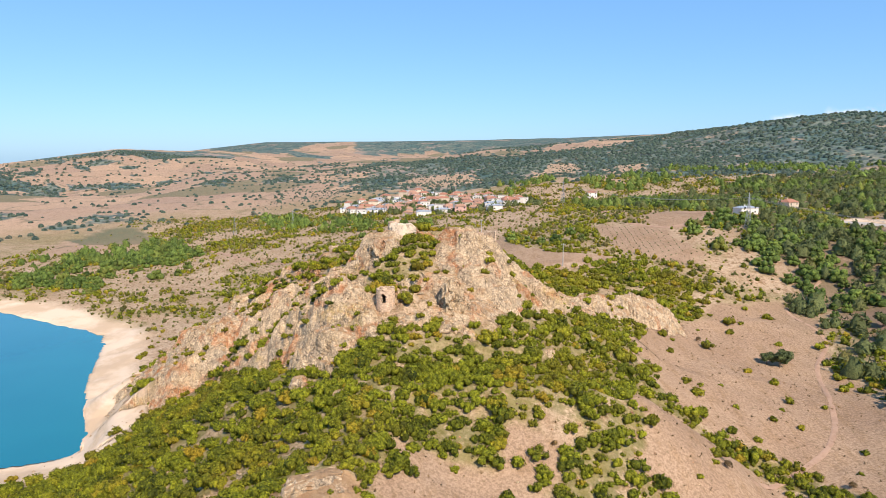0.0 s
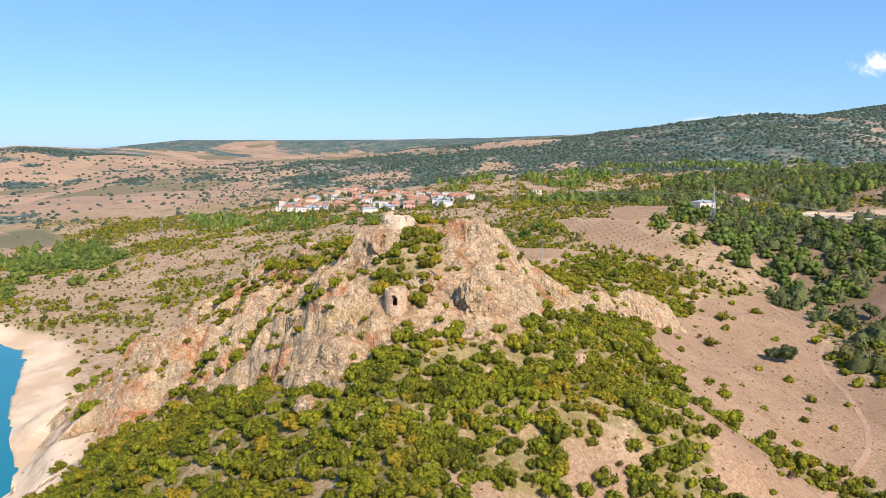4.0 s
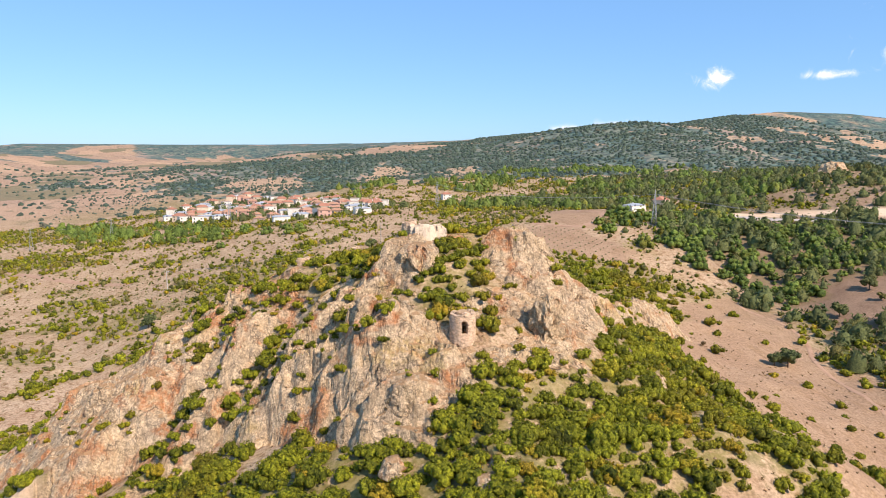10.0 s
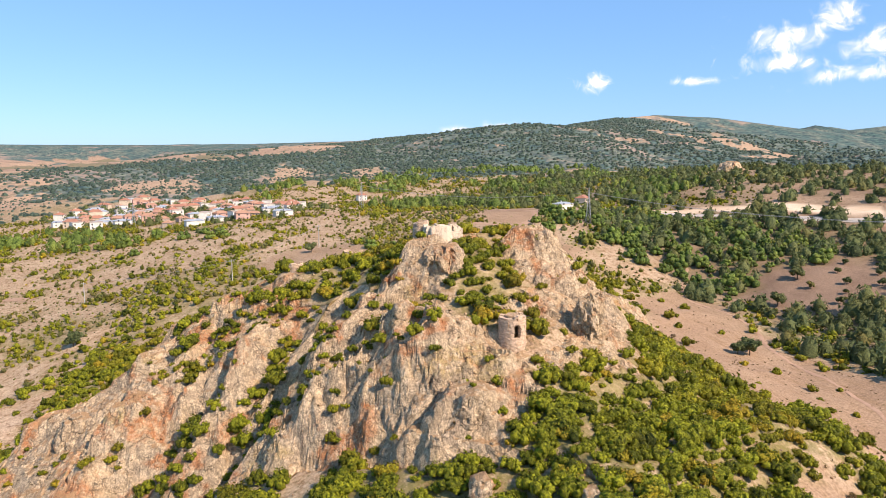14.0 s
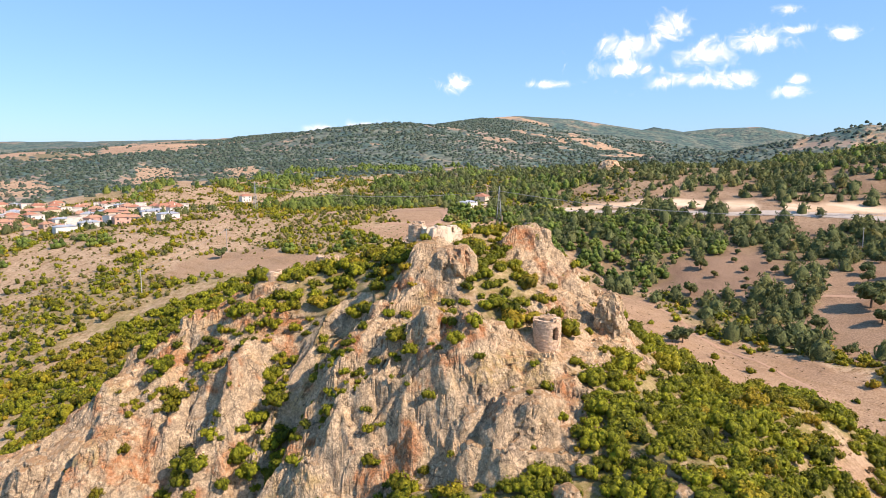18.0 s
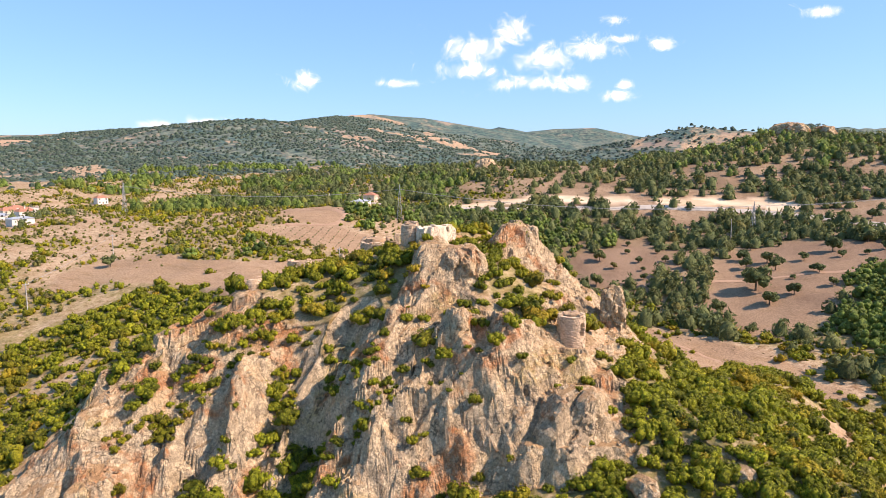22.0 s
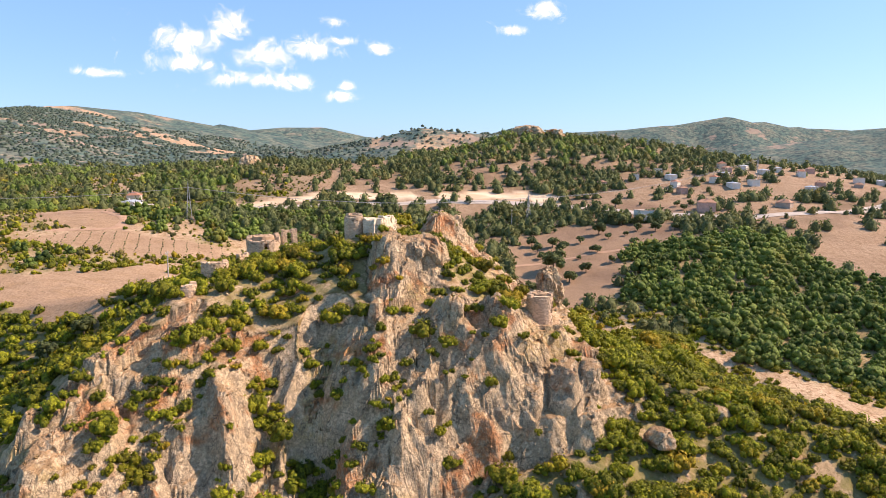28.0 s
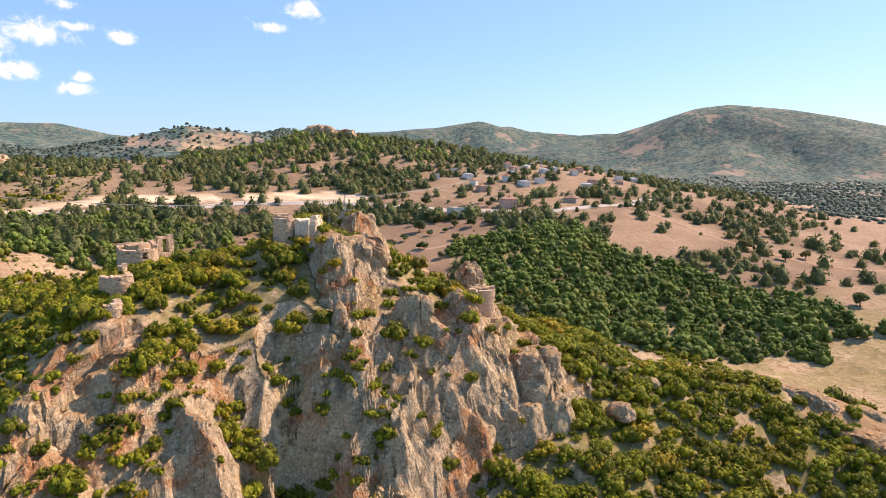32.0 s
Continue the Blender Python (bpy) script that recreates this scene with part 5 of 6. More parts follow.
crag("rock_outcrop", (44, 84, 8), (10, 6, 9), -30, 28, "grey rock outcrop above the stream bed", rough=0.28, block_size=3.0, detail=4)

crag("rock_outcrop", (-24, 117.5, 37.6), (6.5, 3.0, 3.8), 28, 29, "low grey outcrop on the scrubby spur", rough=0.3, block_size=2.2, detail=4)
crag("rock_outcrop", (-36, 114, 34.0), (5.5, 3.6, 3.2), 50, 30, "low grey outcrop on the scrubby spur", rough=0.32, block_size=2.0, detail=4)
crag("rock_outcrop", (-28, 106, 35.6), (4.0, 2.6, 2.6), 20, 31, "low grey outcrop on the scrubby spur", rough=0.32, block_size=2.0, detail=4)

# ---- the ruined castle ----
tower = thing("castle_tower", "round ruined stone tower with an arched window", "tower", at=(0, 0, 0))
R = 2.2
C = 2 * math.pi * R
masonry("tower_wall", M_STONE, tower, ring(-16.5, 186.0, R, 0), 0.9, 53.0, lambda s: ragged(63.2, 0.28, 3)(s) - 0.3 * step(8, 10, s), (0, C), (0.46, 0.28),
        [(C * 0.53 - 0.65, C * 0.53 + 0.65, 59.2, 61.3), (C * 0.53 - 0.4, C * 0.53 + 0.4, 61.2, 61.7), (C * 0.62 - 0.2, C * 0.62 + 0.2, 56.5, 57.2)], 4)
fill("tower_fill", tower, -16.5, 186.0, R - 0.3, 61.4, 63.3, 2, None, "earth and rubble fill")
bm = bmesh.new()
for k in range(7):
    a = radians(180 * 1.06 - 18 + 6 * k)
    p, q = (math.sin(a), math.cos(a)), (math.sin(a + 0.09), math.cos(a + 0.09))
    zt = 61.4 + 0.5 * math.sin(math.pi * k / 6)
    block(bm, [(-16.5 + rr * d[0], 186 + rr * d[1], zz) for zz in (zt, zt + 0.35) for rr, d in ((R + 0.55, p), (R + 0.55, q), (R - 0.5, q), (R - 0.5, p))])
bmesh.ops.recalc_face_normals(bm, faces=bm.faces)
part("window_arch", bm, M_STONE, tower)

keep = thing("castle_keep", "pale broken keep walls on the summit rock", "castle")
masonry("south_wall", M_PALE_STONE, keep, run(-17.6, 220.6, -8.6, 219.6), 1.3, 72.5, lambda s: ragged(78.1, 0.3, 6)(s) - 1.0 * step(6.4, 8.2, s) - 0.7 * step(1.6, 0.6, s), (0.6, 8.6), (0.48, 0.32), [(5.2, 6.2, 76.4, 77.4)], 5)
masonry("west_wall", M_PALE_STONE, keep, run(-16.8, 223.8, -17.3, 221.0), 1.2, 72.5, ragged(77.7, 0.5, 7), (0, 2.8), (0.48, 0.32), (), 6)
masonry("cross_wall", M_PALE_STONE, keep, run(-10.5, 219.8, -10.0, 223.4), 1.2, 72.5, ragged(77.0, 0.5, 8), (0, 3.6), (0.48, 0.32), (), 7)
masonry("keep_turret", M_STONE, keep, ring(-16.9, 226.2, 1.5, 0), 0.9, 71.0, lambda s: ragged(78.7, 0.25, 9)(s) - 0.6 * step(3.0, 6.0, s), (0, 2 * math.pi * 1.5), (0.42, 0.3), (), 8, "round turret of rough stone")
fill("turret_fill", keep, -16.9, 226.2, 1.35, 76.5, 78.3, 3)
fill("keep_fill", keep, -13.4, 222.0, 3.4, 73.5, 77.5, 4, M_PALE_STONE, "pale rubble fill")

bastion = thing("castle_bastion", "low round bastion of tan stone with a dark doorway", "ruin")
masonry("bastion_wall", M_STONE, bastion, ring(11.8, 263.8, 3.9, 0), 1.2, 62.0, lambda s: ragged(69.7, 0.5, 11)(s) - 0.9 * step(8, 14, s) * (1 - step(20, 24, s)), (0, 2 * math.pi * 3.9), (0.46, 0.3),
        [(3.9 * radians(232) - 0.5, 3.9 * radians(232) + 0.5, 66.4, 68.0)], 9)
fill("bastion_fill", bastion, 11.8, 263.8, 3.5, 67.0, 69.7, 5)
arch = thing("castle_arch", "leaning fragment of a ruined stone arch", "ruin")
masonry("arch_wall", M_STONE, arch, run(17.0, 261.0, 20.5, 258.2), 1.1, 62.5, ragged(70.6, 0.6, 12), (0, 4.4), (0.46, 0.3), [(1.2, 3.0, 66.8, 70.0)], 10)
gate = thing("castle_bastion", "broken half-round bastion among bushes", "ruin")
masonry("bastion_wall", M_STONE, gate, ring(-23.8, 255.9, 2.3, 120), 1.2, 60.5, ragged(68.0, 0.6, 13), (0, 2.3 * radians(250)), (0.46, 0.3), (), 11)
fill("bastion_fill", gate, -23.8, 255.9, 2.0, 65.5, 68.0, 6)
stub = thing("castle_wall_stub", "upright stub of a ruined tower wall", "ruin")
masonry("stub_wall", M_STONE, stub, ring(-41.6, 250.8, 1.4, 100), 1.2, 60.0, lambda s: ragged(66.7, 0.4, 14)(s) - 1.2 * step(3.0, 5.5, s), (0, 1.4 * radians(290)), (0.44, 0.3), (), 12)
fill("stub_fill", stub, -41.6, 250.8, 1.2, 63.8, 66.3, 7)
low = thing("castle_wall", "low length of broken curtain wall", "ruin")
masonry("curtain_wall", M_STONE, low, run(-3.5, 262.5, 3.5, 264.0), 1.1, 62.0, ragged(66.0, 0.8, 15), (0, 7.1), (0.46, 0.3), (), 13)
low = thing("castle_wall", "low length of broken curtain wall", "ruin")
masonry("curtain_wall", M_STONE, low, run(-36.5, 251.5, -29.0, 254.5), 1.1, 60.0, ragged(64.3, 0.7, 16), (0, 8.0), (0.46, 0.3), (), 14)

# ---- roads and tracks ----
def ribbon(name, line, width, mat, label, category, lift=0.18, every=4.0):
    """A road laid on the land along a plan line."""
    pts = []
    for (ax, ay), (bx, by) in zip(line, line[1:]):
        k = max(1, int(math.hypot(bx - ax, by - ay) / every))
        pts += [(ax + (bx - ax) * j / k, ay + (by - ay) * j / k) for j in range(k)]
    pts.append(line[-1])
    p = np.array(pts)
    for _ in range(6):
        p[1:-1] = 0.25 * p[:-2] + 0.5 * p[1:-1] + 0.25 * p[2:]
    t = np.gradient(p, axis=0)
    t /= np.linalg.norm(t, axis=1)[:, None]
    nn = np.stack([t[:, 1], -t[:, 0]], 1)
    bm = bmesh.new()
    rows = []
    for o in (-0.5, -0.25, 0, 0.25, 0.5):
        w = width * (1 + 0.12 * vnoise(p[:, 0] / 8, p[:, 1] / 8, 5))
        q = p + nn * (o * w)[:, None]
        z, _ = land(q[:, 0], q[:, 1])
        rows.append([bm.verts.new((a, b, c + lift - (0.5 * lift if abs(o) == 0.5 else 0))) for (a, b), c in zip(q, z)])
    for a, b in zip(rows, rows[1:]):
        for i in range(len(pts) - 1):
            bm.faces.new((a[i], a[i + 1], b[i + 1], b[i]))
    bmesh.ops.recalc_face_normals(bm, faces=bm.faces)
    ob = part(name, bm, mat)
    return tagged(ob, label, category, kind="structure")


ribbon("road", [(760, -170), (600, -120), (470, -75), (400, -46), (330, 20), (296, 84), (311, 136), (340, 190), (349, 240), (334, 298), (300, 350), (265, 400), (240, 440), (250, 500), (275, 560), (330, 640), (420, 700)],
       8.5, M_ROAD, "pale country road", "road", 0.5)
ribbon("track", [(225, 445), (190, 470), (150, 510), (120, 520), (60, 600), (20, 700), (0, 800)], 5.5, M_TRACK, "dusty pale track", "track", 0.3)
ribbon("track", [(124, 447), (141, 420), (165, 432), (178, 452), (190, 470)], 5.0, M_TRACK, "dusty pale track", "track", 0.3)
ribbon("track", [(190, 330), (177, 320), (156, 302), (160, 284), (159, 265), (140, 243), (129, 214), (119, 192), (107, 176), (93, 169), (78, 158)], 1.6, M_TRACK, "faint worn track across the field", "track", 0.1)
ribbon("track", [(-120, 500), (-137, 520), (-173, 560), (-218, 618), (-255, 665), (-300, 740)], 5.0, M_TRACK, "dusty pale track", "track", 0.3)
ribbon("track", [(330, 20), (290, 0), (250, -20), (215, -60), (200, -120)], 3.5, M_TRACK, "dusty pale track", "track", 0.3)
ribbon("track", [(296, 84), (262, 92), (240, 140), (222, 190), (200, 240)], 3.0, M_TRACK, "dusty pale track", "track", 0.2)


# ---- houses ----
def house(name, w, d, h, pitch, wall, roof, label, flat=False):
    """A small village house: walls, hipped or flat roof, door and windows with panes."""
    ob = thing(name, label, "house", "houses of the village")
    bm = bmesh.new()
    box(bm, -w / 2, w / 2, -d / 2, d / 2, -2.0, h)
    part("wall", bm, wall, ob)
    bm = bmesh.new()
    e = 0.5
    if flat:
        box(bm, -w / 2 - 0.2, w / 2 + 0.2, -d / 2 - 0.2, d / 2 + 0.2, h, h + 0.3)
    else:
        lo = [bm.verts.new(c) for c in ((-w / 2 - e, -d / 2 - e, h - 0.1), (w / 2 + e, -d / 2 - e, h - 0.1), (w / 2 + e, d / 2 + e, h - 0.1), (-w / 2 - e, d / 2 + e, h - 0.1))]
        r0, r1 = bm.verts.new((-w / 2 + d / 3, 0, h + pitch)), bm.verts.new((w / 2 - d / 3, 0, h + pitch))
        for f in ((lo[0], lo[1], r1, r0), (lo[1], lo[2], r1), (lo[2], lo[3], r0, r1), (lo[3], lo[0], r0), (lo[3], lo[2], lo[1], lo[0])):
            bm.faces.new(f)
    r = part("roof", bm, roof, ob)
    if not flat:
        bm = bmesh.new()
        box(bm, -0.4, 0.3, 0.9, 1.5, h + 0.2 * pitch, h + pitch + 0.8)
        part("chimney", bm, wall, r)
    bm = bmesh.new()
    box(bm, -0.5, 0.5, -d / 2 - 0.06, -d / 2 + 0.05, 0, 2.1)
    part("door", bm, M_BARK, ob)
    for k, x in enumerate((-w * 0.3, w * 0.3)):
        for z in ((1.0,) if h < 4 else (1.0, 3.8)):
            bm = bmesh.new()
            box(bm, x - 0.6, x + 0.6, -d / 2 - 0.05, -d / 2 + 0.05, z, z + 1.3)
            part("window", bm, M_GLASS, ob)
    return ob


HOUSES = [house("house", 10, 8, 5.8, 2.2, M_LIME, M_TILES, "two-storey whitewashed house with a terracotta roof"),
          house("house", 12, 9, 5.8, 2.4, M_CREAM, M_TILES, "cream plastered house with a terracotta roof"),
          house("house", 9, 7, 3.2, 1.8, M_BLOCKWALL, M_TILES_OLD, "low house of bare blocks with a faded tile roof"),
          house("house", 11, 8, 5.8, 2.0, M_PINKWALL, M_TILES_OLD, "pink plastered house with a faded tile roof"),
          house("house", 14, 9, 4.4, 1.2, M_LIME, M_SHEET, "long white building with a sheet roof"),
          house("house", 10, 9, 6.2, 0, M_LIME, M_BLOCKWALL, "plain white house with a flat roof", True)]


def settle(polygon_box, count, seed, gap, outline=None, scale=1.0):
    """Set houses down within an outline, apart from one another, facing down the slope."""
    rng = random.Random(seed)
    x0, x1, y0, y1 = polygon_box
    done, tries = [], 0
    while len(done) < count and tries < 6000:
        tries += 1
        x, y = rng.uniform(x0, x1), rng.uniform(y0, y1)
        if outline and float(inside(np.array([x]), np.array([y]), outline, 10)[0]) < 0.6:
            continue
        if any(math.hypot(x - a, y - b) < gap for a, b in done):
            continue
        done.append((x, y))
        copy_thing(rng.choice(HOUSES), pose(x, y, height(x, y) + 0.2, 0, 0, rng.choice((0, 20, -25, 70, 10, 185))) @ Matrix.Diagonal((scale, scale, scale, 1)))
    return done


VILLAGE_HOUSES = settle((-130, 100, 610, 990), 112, 3, 13, VILLAGE)
HAMLET = [(385, 190), (430, 175), (470, 95), (500, 0), (470, -50), (410, -10), (385, 60), (372, 130)]
HAMLET_HOUSES = settle((360, 500, -60, 200), 22, 5, 17, HAMLET, 0.7)
HOUSES[4].matrix_world = pose(213, 468, height(213, 468) + 0.2, 0, 0, 15)
for k, (x, y) in enumerate(((172, 770), (262, 505), (330, 60), (318, 110), (300, 150))):
    HOUSES[(0, 1, 2, 3, 5)[k]].matrix_world = pose(x, y, height(x, y) + 0.2, 0, 0, 30 * k)


# ---- pylons, poles and cables ----
def pylon(x, y, tall, turn=0.0):
    ob = thing("pylon", "grey lattice power pylon", "pylon", "power pylons", (x, y, height(x, y) - 0.3), turn)
    def strut(bm, a, b, w):
        a, b = Vector(a), Vector(b)
        q = (b - a).to_track_quat("Z", "Y").to_matrix()
        c = []
        for p in (a, b):
            for dx, dy in ((-w, -w), (w, -w), (w, w), (-w, w)):
                c.append(p + q @ Vector((dx, dy, 0)))
        block(bm, c)
    half = lambda z: 1.5 - 1.2 * min(1, z / (0.8 * tall))
    for sx, sy in ((1, 1), (1, -1), (-1, -1), (-1, 1)):
        bm = bmesh.new()
        strut(bm, (sx * 1.5, sy * 1.5, 0), (sx * 0.3, sy * 0.3, tall * 0.8), 0.09)
        strut(bm, (sx * 0.3, sy * 0.3, tall * 0.8), (0, 0, tall), 0.08)
        part("leg", bm, M_STEEL, ob)
    bm = bmesh.new()
    k = 6
    for j in range(k):
        z0, z1 = tall * 0.8 * j / k, tall * 0.8 * (j + 1) / k
        a, b = half(z0), half(z1)
        for s in (-1, 1):
            strut(bm, (-a, s * a, z0), (b, s * b, z1), 0.05)
            strut(bm, (s * a, -a, z0), (s * b, b, z1), 0.05)
    part("lattice", bm, M_STEEL, ob)
    for z, w in ((0.80, 2.8), (0.92, 2.0)):
        bm = bmesh.new()
        strut(bm, (-w, 0, tall * z), (w, 0, tall * z), 0.09)
        part("crossarm", bm, M_STEEL, ob)
    return (x, y, height(x, y) - 0.3 + tall * 0.86)


def pole(x, y, tall, label="tall concrete power pole"):
    ob = thing("power_pole", label, "pole", "power poles", (x, y, height(x, y) - 0.3))
    bm = bmesh.new()
    bmesh.ops.create_cone(bm, cap_ends=True, segments=8, radius1=0.26, radius2=0.14, depth=tall, matrix=Matrix.Translation((0, 0, tall / 2)))
    part("post", bm, M_CONCRETE, ob)
    bm = bmesh.new()
    box(bm, -1.1, 1.1, -0.08, 0.08, tall - 0.9, tall - 0.75)
    part("crossarm", bm, M_STEEL, ob)
    for x0 in (-1.0, 0.0, 1.0):
        bm = bmesh.new()
        bmesh.ops.create_cone(bm, cap_ends=True, segments=6, radius1=0.09, radius2=0.06, depth=0.4, matrix=Matrix.Translation((x0, 0, tall - 0.55)))
        part("insulator", bm, M_LIME, ob)
    return (x, y, height(x, y) - 0.3 + tall - 0.5)


def cable(a, b, side, sag):
    d = math.hypot(b[0] - a[0], b[1] - a[1])
    nx, ny = -(b[1] - a[1]) / d * side, (b[0] - a[0]) / d * side
    cu = bpy.data.curves.new("power_cable", "CURVE")
    cu.dimensions, cu.bevel_depth, cu.bevel_resolution = "3D", 0.05, 1
    sp = cu.splines.new("POLY")
    sp.points.add(15)
    for k in range(16):
        f = k / 15
        sp.points[k].co = (a[0] + (b[0] - a[0]) * f + nx, a[1] + (b[1] - a[1]) * f + ny, a[2] + (b[2] - a[2]) * f - 4 * sag * f * (1 - f), 1)
    cu.materials.append(M_WIRE)
    tagged(new("power_cable", cu), "slack grey power cable between pylons", "cable", "power cables")


PY = [pylon(108, 600, 24, 30), pylon(188, 409, 22, 40), pylon(306, 226, 20, 40), pylon(420, 60, 20, 40)]
for a, b in zip(PY, PY[1:]):
    for side in (-2.6, 0.0, 2.6):
        cable(a, b, side, 6.0)
PW = [pylon(-158, 697, 20, 10), pylon(-222, 705, 20, 10), pylon(-60, 690, 20, 10)]
cable(PW[1], PW[0], 0, 2), cable(PW[0], PW[2], 0, 2)
PP = [pole(-32, 401, 13), pole(26, 452, 13), pole(60, 330, 12), pole(296, 236, 12), pole(-95, 455, 12)]
cable(PP[4], PP[0], 0, 1.5), cable(PP[0], PP[1], 0, 1.5)


# ---- single trees and field shrubs ----
def tree(x, y, tall, kind, seed, label, group):
    """A tree that stands alone: tapered trunk with limbs, and a leafy crown."""
    rng = random.Random(seed)
    ob = thing("pine_tree" if kind == "pine" else "oak_tree", label, "tree", group, (x, y, height(x, y) - 0.15), seed * 37.0)
    bm = bmesh.new()
    bmesh.ops.create_cone(bm, cap_ends=True, segments=7, radius1=0.045 * tall, radius2=0.016 * tall, depth=0.62 * tall, matrix=Matrix.Translation((0, 0, 0.31 * tall)))
    for k in range(4):
        a = k * 1.7 + rng.random()
        m = Matrix.Translation((0, 0, (0.28 + 0.06 * k) * tall)) @ Euler((0, radians(52), a)).to_matrix().to_4x4() @ Matrix.Translation((0, 0, 0.14 * tall))
        bmesh.ops.create_cone(bm, cap_ends=True, segments=5, radius1=0.016 * tall, radius2=0.006 * tall, depth=0.28 * tall, matrix=m)
    part("trunk", bm, M_BARK, ob)
    crown = new("crown", CROWNS[kind][seed % len(CROWNS[kind])])
    crown.parent = ob
    crown.matrix_basis = Matrix.Diagonal((tall * 1.05, tall * 1.05, tall, 1))
    return ob


CROWNS = {"pine": [mesh_of("crown", *pine_shape(80 + k, 300, 0.15, 5), M_PINE) for k in range(3)],
          "oak": [mesh_of("crown", *oak_shape(90 + k, 420, 0.11), M_OAK) for k in range(4)]}
VALLEY_OAKS = [(201, 200, 12), (196, 183, 6), (232, 198, 7), (267, 178, 8), (227, 178, 4.5), (295, 171, 7), (184, 218, 5), (233, 212, 6), (271, 155, 5),
               (266, 145, 6), (229, 181, 4), (211, 170, 4), (188, 40, 6), (237, -24, 8), (221, -40, 7), (228, -58, 6), (145, -30, 7), (282, -67, 6)]
for k, (x, y, h) in enumerate(VALLEY_OAKS):
    tree(x, y, h, "oak", k, "dark green oak standing alone on a tan field", "oaks of the valley")
for k, (x, y, h) in enumerate(((126, 241, 6.5), (130, 245, 5.5), (122, 243, 5), (17, 437, 6), (-99, 395, 6.5), (-8, 306, 5.5), (-14, 312, 5))):
    tree(x, y, h, "oak", k + 30, "broad dark green tree at the edge of a field", "field trees")
# more oaks dotted over the valley fields
rng_oak = random.Random(77)
placed = [(x, y) for x, y, h in VALLEY_OAKS]
for poly, count in ((FIELD_VALLEY, 22), (FIELD_CREEK, 10), (FIELD_ROAD, 6)):
    xs, ys = [p[0] for p in poly], [p[1] for p in poly]
    tries = 0
    while count and tries < 400:
        tries += 1
        x, y = rng_oak.uniform(min(xs), max(xs)), rng_oak.uniform(min(ys), max(ys))
        if float(inside(np.array([x]), np.array([y]), poly, 6)[0]) < 0.5 or any(math.hypot(x - a, y - b) < 9 for a, b in placed):
            continue
        placed.append((x, y))
        count -= 1
        tree(x, y, rng_oak.choice((2.6, 3.2, 3.8, 4.5, 6.5)), "oak", 50 + len(placed), "dark green oak standing alone on a tan field", "oaks of the valley")
FIELD_SHRUBS = [(79, 200, 2.2), (76, 188, 2.4), (83, 183, 1.8), (144, 289, 2.4), (119, 269, 1.9), (100, 254, 1.8), (83, 245, 2.2), (81, 231, 1.6), (114, 221, 2.0),
                (100, 193, 1.4), (16, 137, 1.9), (25, 143, 1.3), (13, 129, 2.0), (49, 141, 2.6), (55, 139, 1.6), (77, 146, 2.8), (83, 143, 2.4), (105, 161, 1.8),
                (100, 147, 2.2), (89, 161, 1.5), (90, 182, 1.4), (107, 190, 1.3), (51, 156, 2.2), (70, 155, 1.9), (136, 262, 1.6), (122, 204, 1.2)]
SHRUBS = [mesh_of("field_shrub", *bush_shape(70 + k, 260, 0.17), M_SCRUB) for k in range(4)]
DRY = [mesh_of("dry_shrub", *leaf_cloud(np.random.default_rng(5 + k), [(0, 0, 0.5, 0.5), (0.2, 0.1, 0.8, 0.3), (-0.2, 0.1, 0.7, 0.3)], 150, 0.12, 0), M_TWIG) for k in range(2)]
for k, (x, y, r) in enumerate(FIELD_SHRUBS):
    dry = k % 6 == 5
    ob = tagged(new("dry_shrub" if dry else "field_shrub", (DRY if dry else SHRUBS)[k % (2 if dry else 4)]),
                "bare brown shrub on the tan field" if dry else "round green shrub alone on the tan field", "shrub", "shrubs in the field")
    ob.matrix_world = pose(x, y, height(x, y) - 0.2, 0, 0, 53 * k) @ Matrix.Diagonal((r, r, r * 1.15, 1))

# rows of young olives in the orchard and of vines below the hill
def rows(name, outline, bounds, turn, gap, mat, size, label, category, seed):
    ca, sa = math.cos(radians(turn)), math.sin(radians(turn))
    cx, cy = 0.5 * (bounds[0] + bounds[1]), 0.5 * (bounds[2] + bounds[3])
    u, v = np.meshgrid(np.arange(-110, 110, gap[0]), np.arange(-110, 110, gap[1]))
    x, y = (cx + u * ca - v * sa).ravel(), (cy + u * sa + v * ca).ravel()
    w = inside(x, y, outline, 3) > 0.5
    x, y = x[w], y[w]
    z, _ = land(x, y)
    rng = np.random.default_rng(seed)
    r = size * rng.uniform(0.7, 1.2, len(x))
    thicket(name, BUSHES_FAR, mat, x + rng.uniform(-0.4, 0.4, len(x)), y + rng.uniform(-0.4, 0.4, len(x)), z - 0.1, r, r * 1.1, seed, label, category)


rows("olive_orchard", ORCHARD, (98, 146, 346, 452), 35, (5.0, 5.5), M_OAK, 0.6, "rows of young olive trees on bare soil", "orchard", 31)
rows("vineyard", VINES, (-175, -60, 385, 560), 30, (3.6, 7.0), M_OAK, 0.6, "rows of small vines on tan soil", "vineyard", 32)

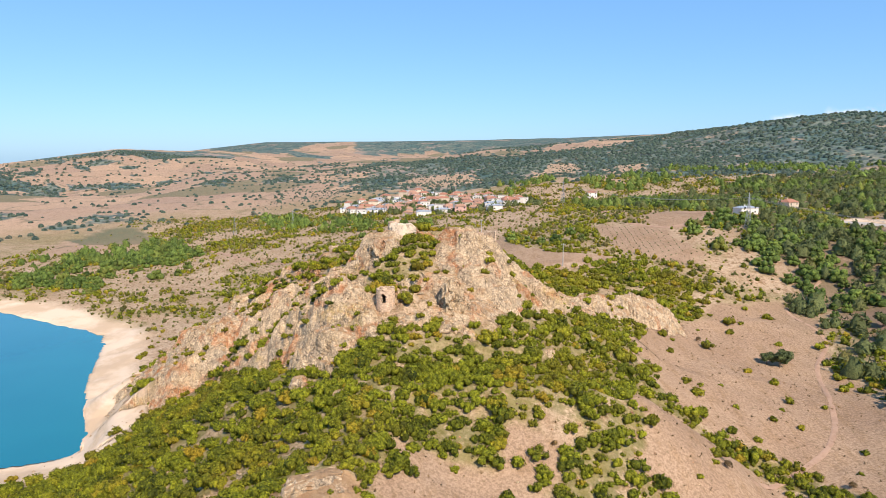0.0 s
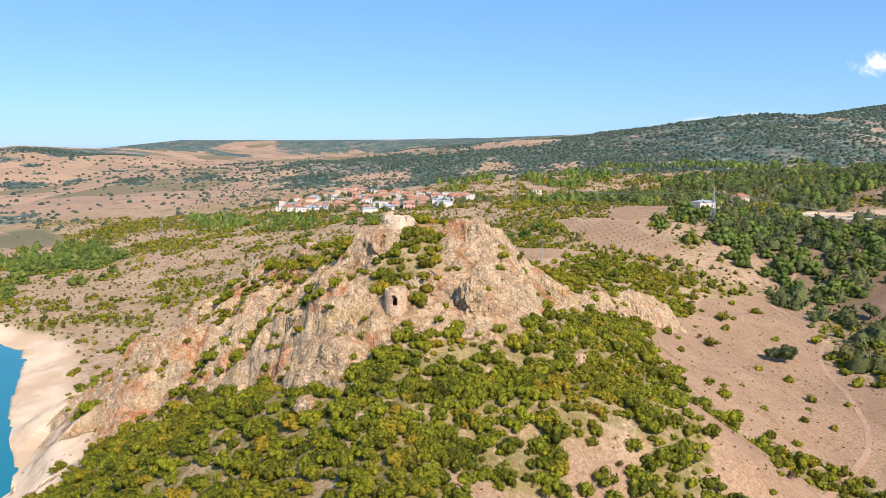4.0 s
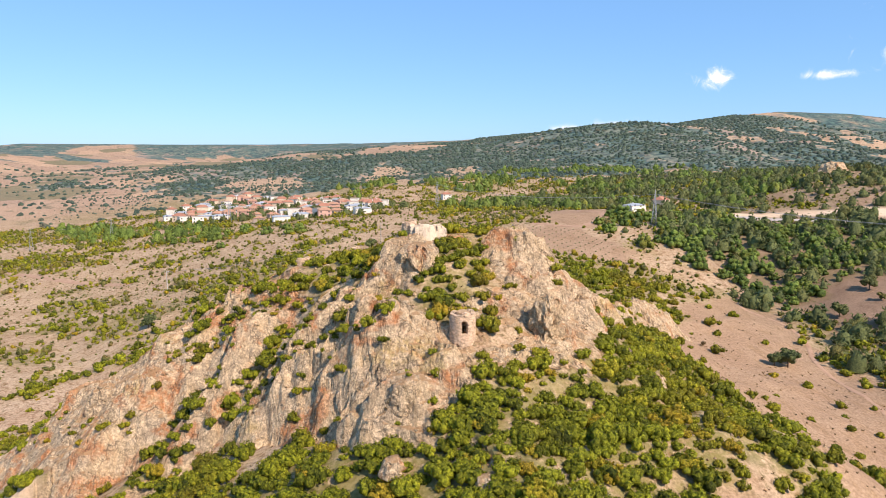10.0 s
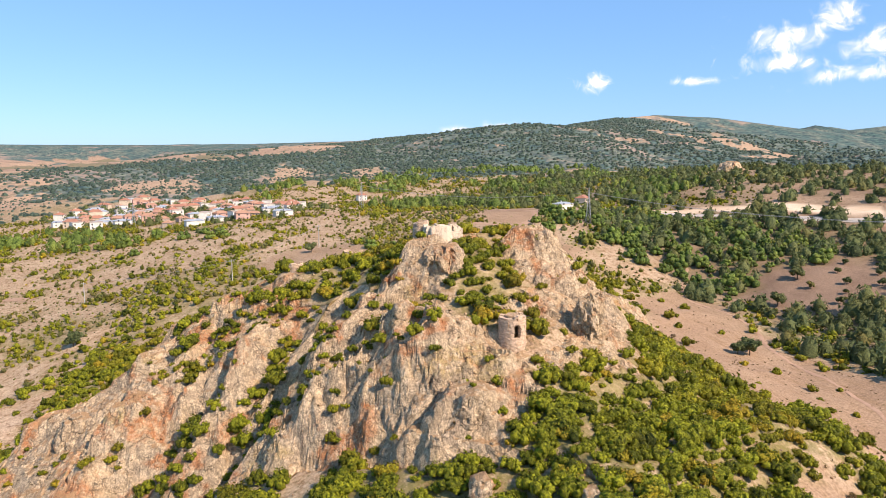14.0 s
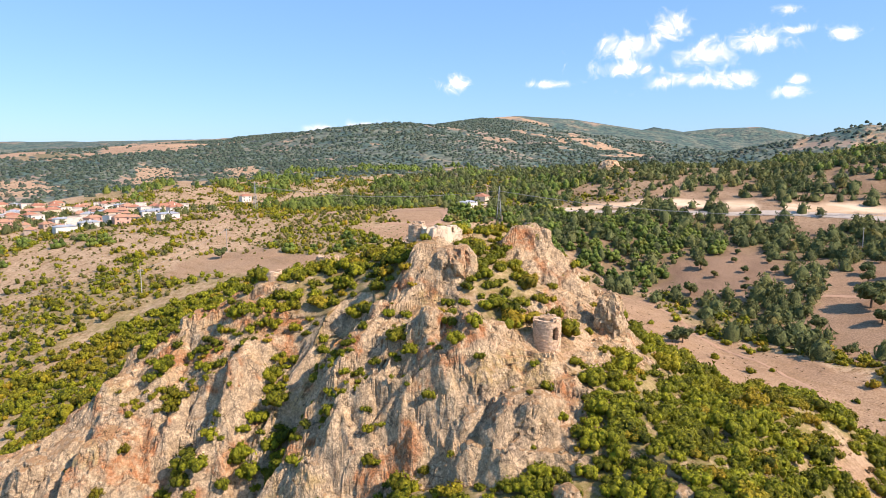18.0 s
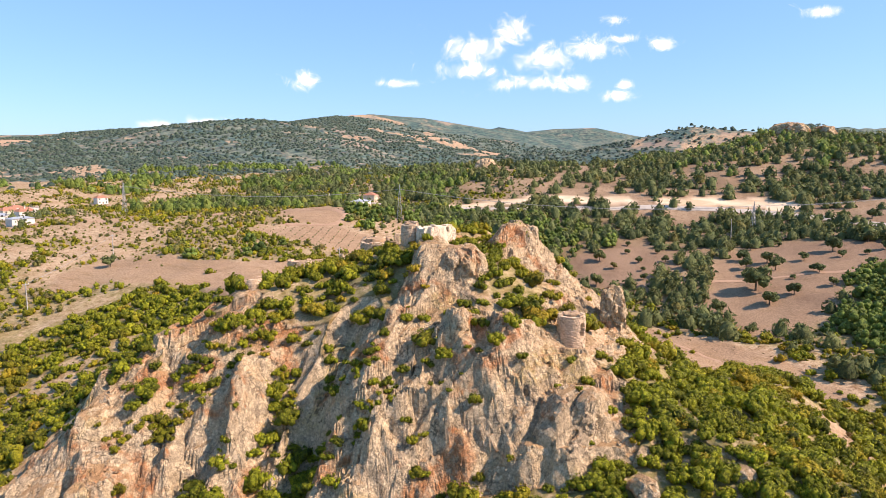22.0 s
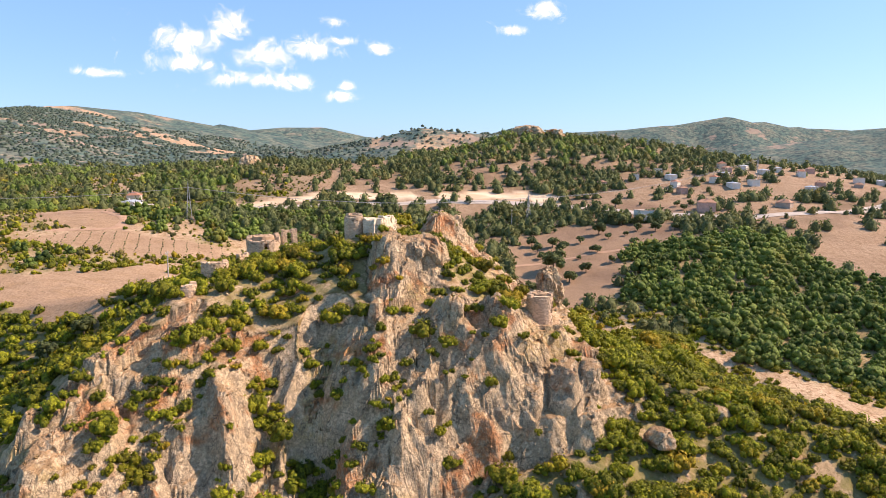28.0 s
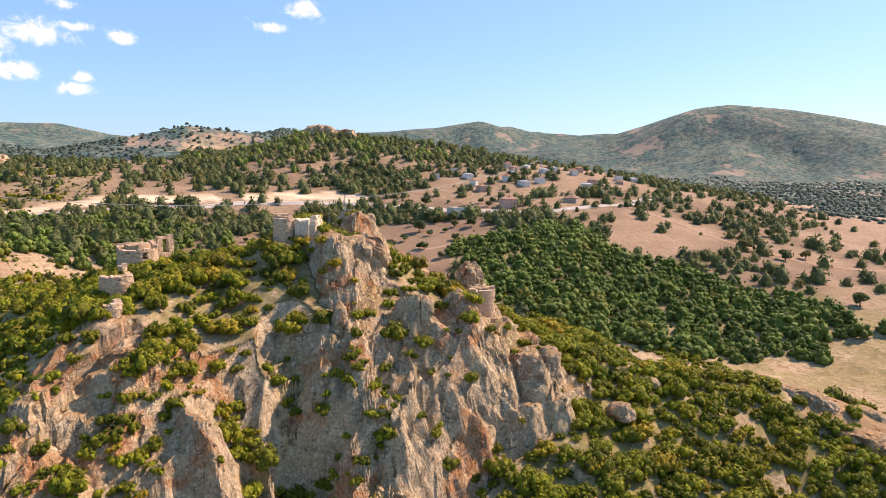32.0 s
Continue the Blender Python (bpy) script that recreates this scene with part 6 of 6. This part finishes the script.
# ---- clouds: bearing, height in degrees, half width and half height in metres ----
CLOUDS = [(57.6, 10.6, 190, 120), (54.5, 9.1, 340, 120), (60.3, 8.2, 330, 115), (63.6, 9.0, 300, 95), (54.0, 7.5, 300, 85), (58.6, 6.4, 330, 62), (62.3, 6.3, 220, 75),
          (66.7, 6.1, 80, 48), (66.0, 5.2, 150, 50), (40.1, 6.5, 130, 85), (32.4, 2.9, 200, 62), (28.8, 2.8, 150, 45), (48.1, 6.4, 210, 36), (66.4, 9.6, 170, 40),
          (69.5, 9.0, 110, 50), (65.8, 11.1, 120, 40), (83.2, 12.1, 160, 95), (80.7, 10.6, 140, 45)]
for az, el, w, h in CLOUDS:
    bm = bmesh.new()
    bmesh.ops.create_grid(bm, x_segments=6, y_segments=4, size=1.0)
    me = bpy.data.meshes.new("cloud")
    bm.to_mesh(me)
    bm.free()
    me.materials.append(M_CLOUD)
    ob = tagged(new("cloud", me), "small white fair-weather cloud", "cloud", "clouds")
    a, e = radians(az), radians(el)
    p = Vector((-90 + 4500 * math.sin(a) * math.cos(e), 90 + 4500 * math.cos(a) * math.cos(e), 93 + 4500 * math.sin(e)))
    ob.matrix_world = look(p, (-90, 90, 93)) @ Matrix.Diagonal((w * 1.25, h * 1.35, 1, 1))

# ---- loose stones and dry tufts on the castle hill ----
def litter():
    def stone_shape(seed):
        rng = np.random.default_rng(seed)
        v = np.array([[1, 0, 0], [0, 1, 0], [-1, 0, 0], [0, -1, 0], [0, 0, 0.8], [0, 0, -0.5]]) * rng.uniform(0.7, 1.2, (6, 1)) + rng.normal(size=(6, 3)) * 0.12
        return v, np.array([[0, 1, 4], [1, 2, 4], [2, 3, 4], [3, 0, 4], [1, 0, 5], [2, 1, 5], [3, 2, 5], [0, 3, 5]])

    def tuft_shape(seed):
        rng = np.random.default_rng(seed)
        k = 9
        a = rng.uniform(0, 2 * math.pi, k)
        d = np.stack([np.cos(a), np.sin(a)], 1)
        foot = d * rng.uniform(0.1, 0.5, (k, 1))
        tip = np.concatenate([foot + d * rng.uniform(0.2, 0.7, (k, 1)), rng.uniform(0.5, 1.0, (k, 1))], 1)
        side = np.stack([-d[:, 1], d[:, 0]], 1) * 0.22
        v = np.stack([np.concatenate([foot + side, np.zeros((k, 1))], 1), np.concatenate([foot - side, np.zeros((k, 1))], 1), tip], 1).reshape(-1, 3)
        return v, np.arange(3 * k).reshape(-1, 3)

    x, y, u, rng = scatter(-130, 60, 110, 270, 1.9, 41)
    z, rock = land(x, y)
    w = (u < 0.16 + 0.30 * rock) & (z > 1) & (np.hypot(x + 20, y - 215) < 120)
    r = np.clip(rng.lognormal(-1.25, 0.5, len(x)), 0.12, 1.1)
    thicket("rubble", [stone_shape(k) for k in range(5)], M_ROCK, x[w], y[w], z[w] + 0.05, r[w], r[w], 42, "loose pale stones strewn over the slopes", "stones")
    x, y, u, rng = scatter(-130, 160, 100, 320, 2.6, 43)
    z, rock = land(x, y)
    cv = cover(x, y, z, rock)
    w = (u < 0.30 * (1 - cv["pale"])) & (z > 1) & (np.hypot(x + 20, y - 215) < 190)
    r = rng.uniform(0.25, 0.7, len(x))
    thicket("dry_tufts", [tuft_shape(k) for k in range(5)], M_TWIG, x[w], y[w], z[w] - 0.05, r[w], 0.8 * r[w], 44, "dry straw-coloured tufts on bare soil", "grass")


litter()
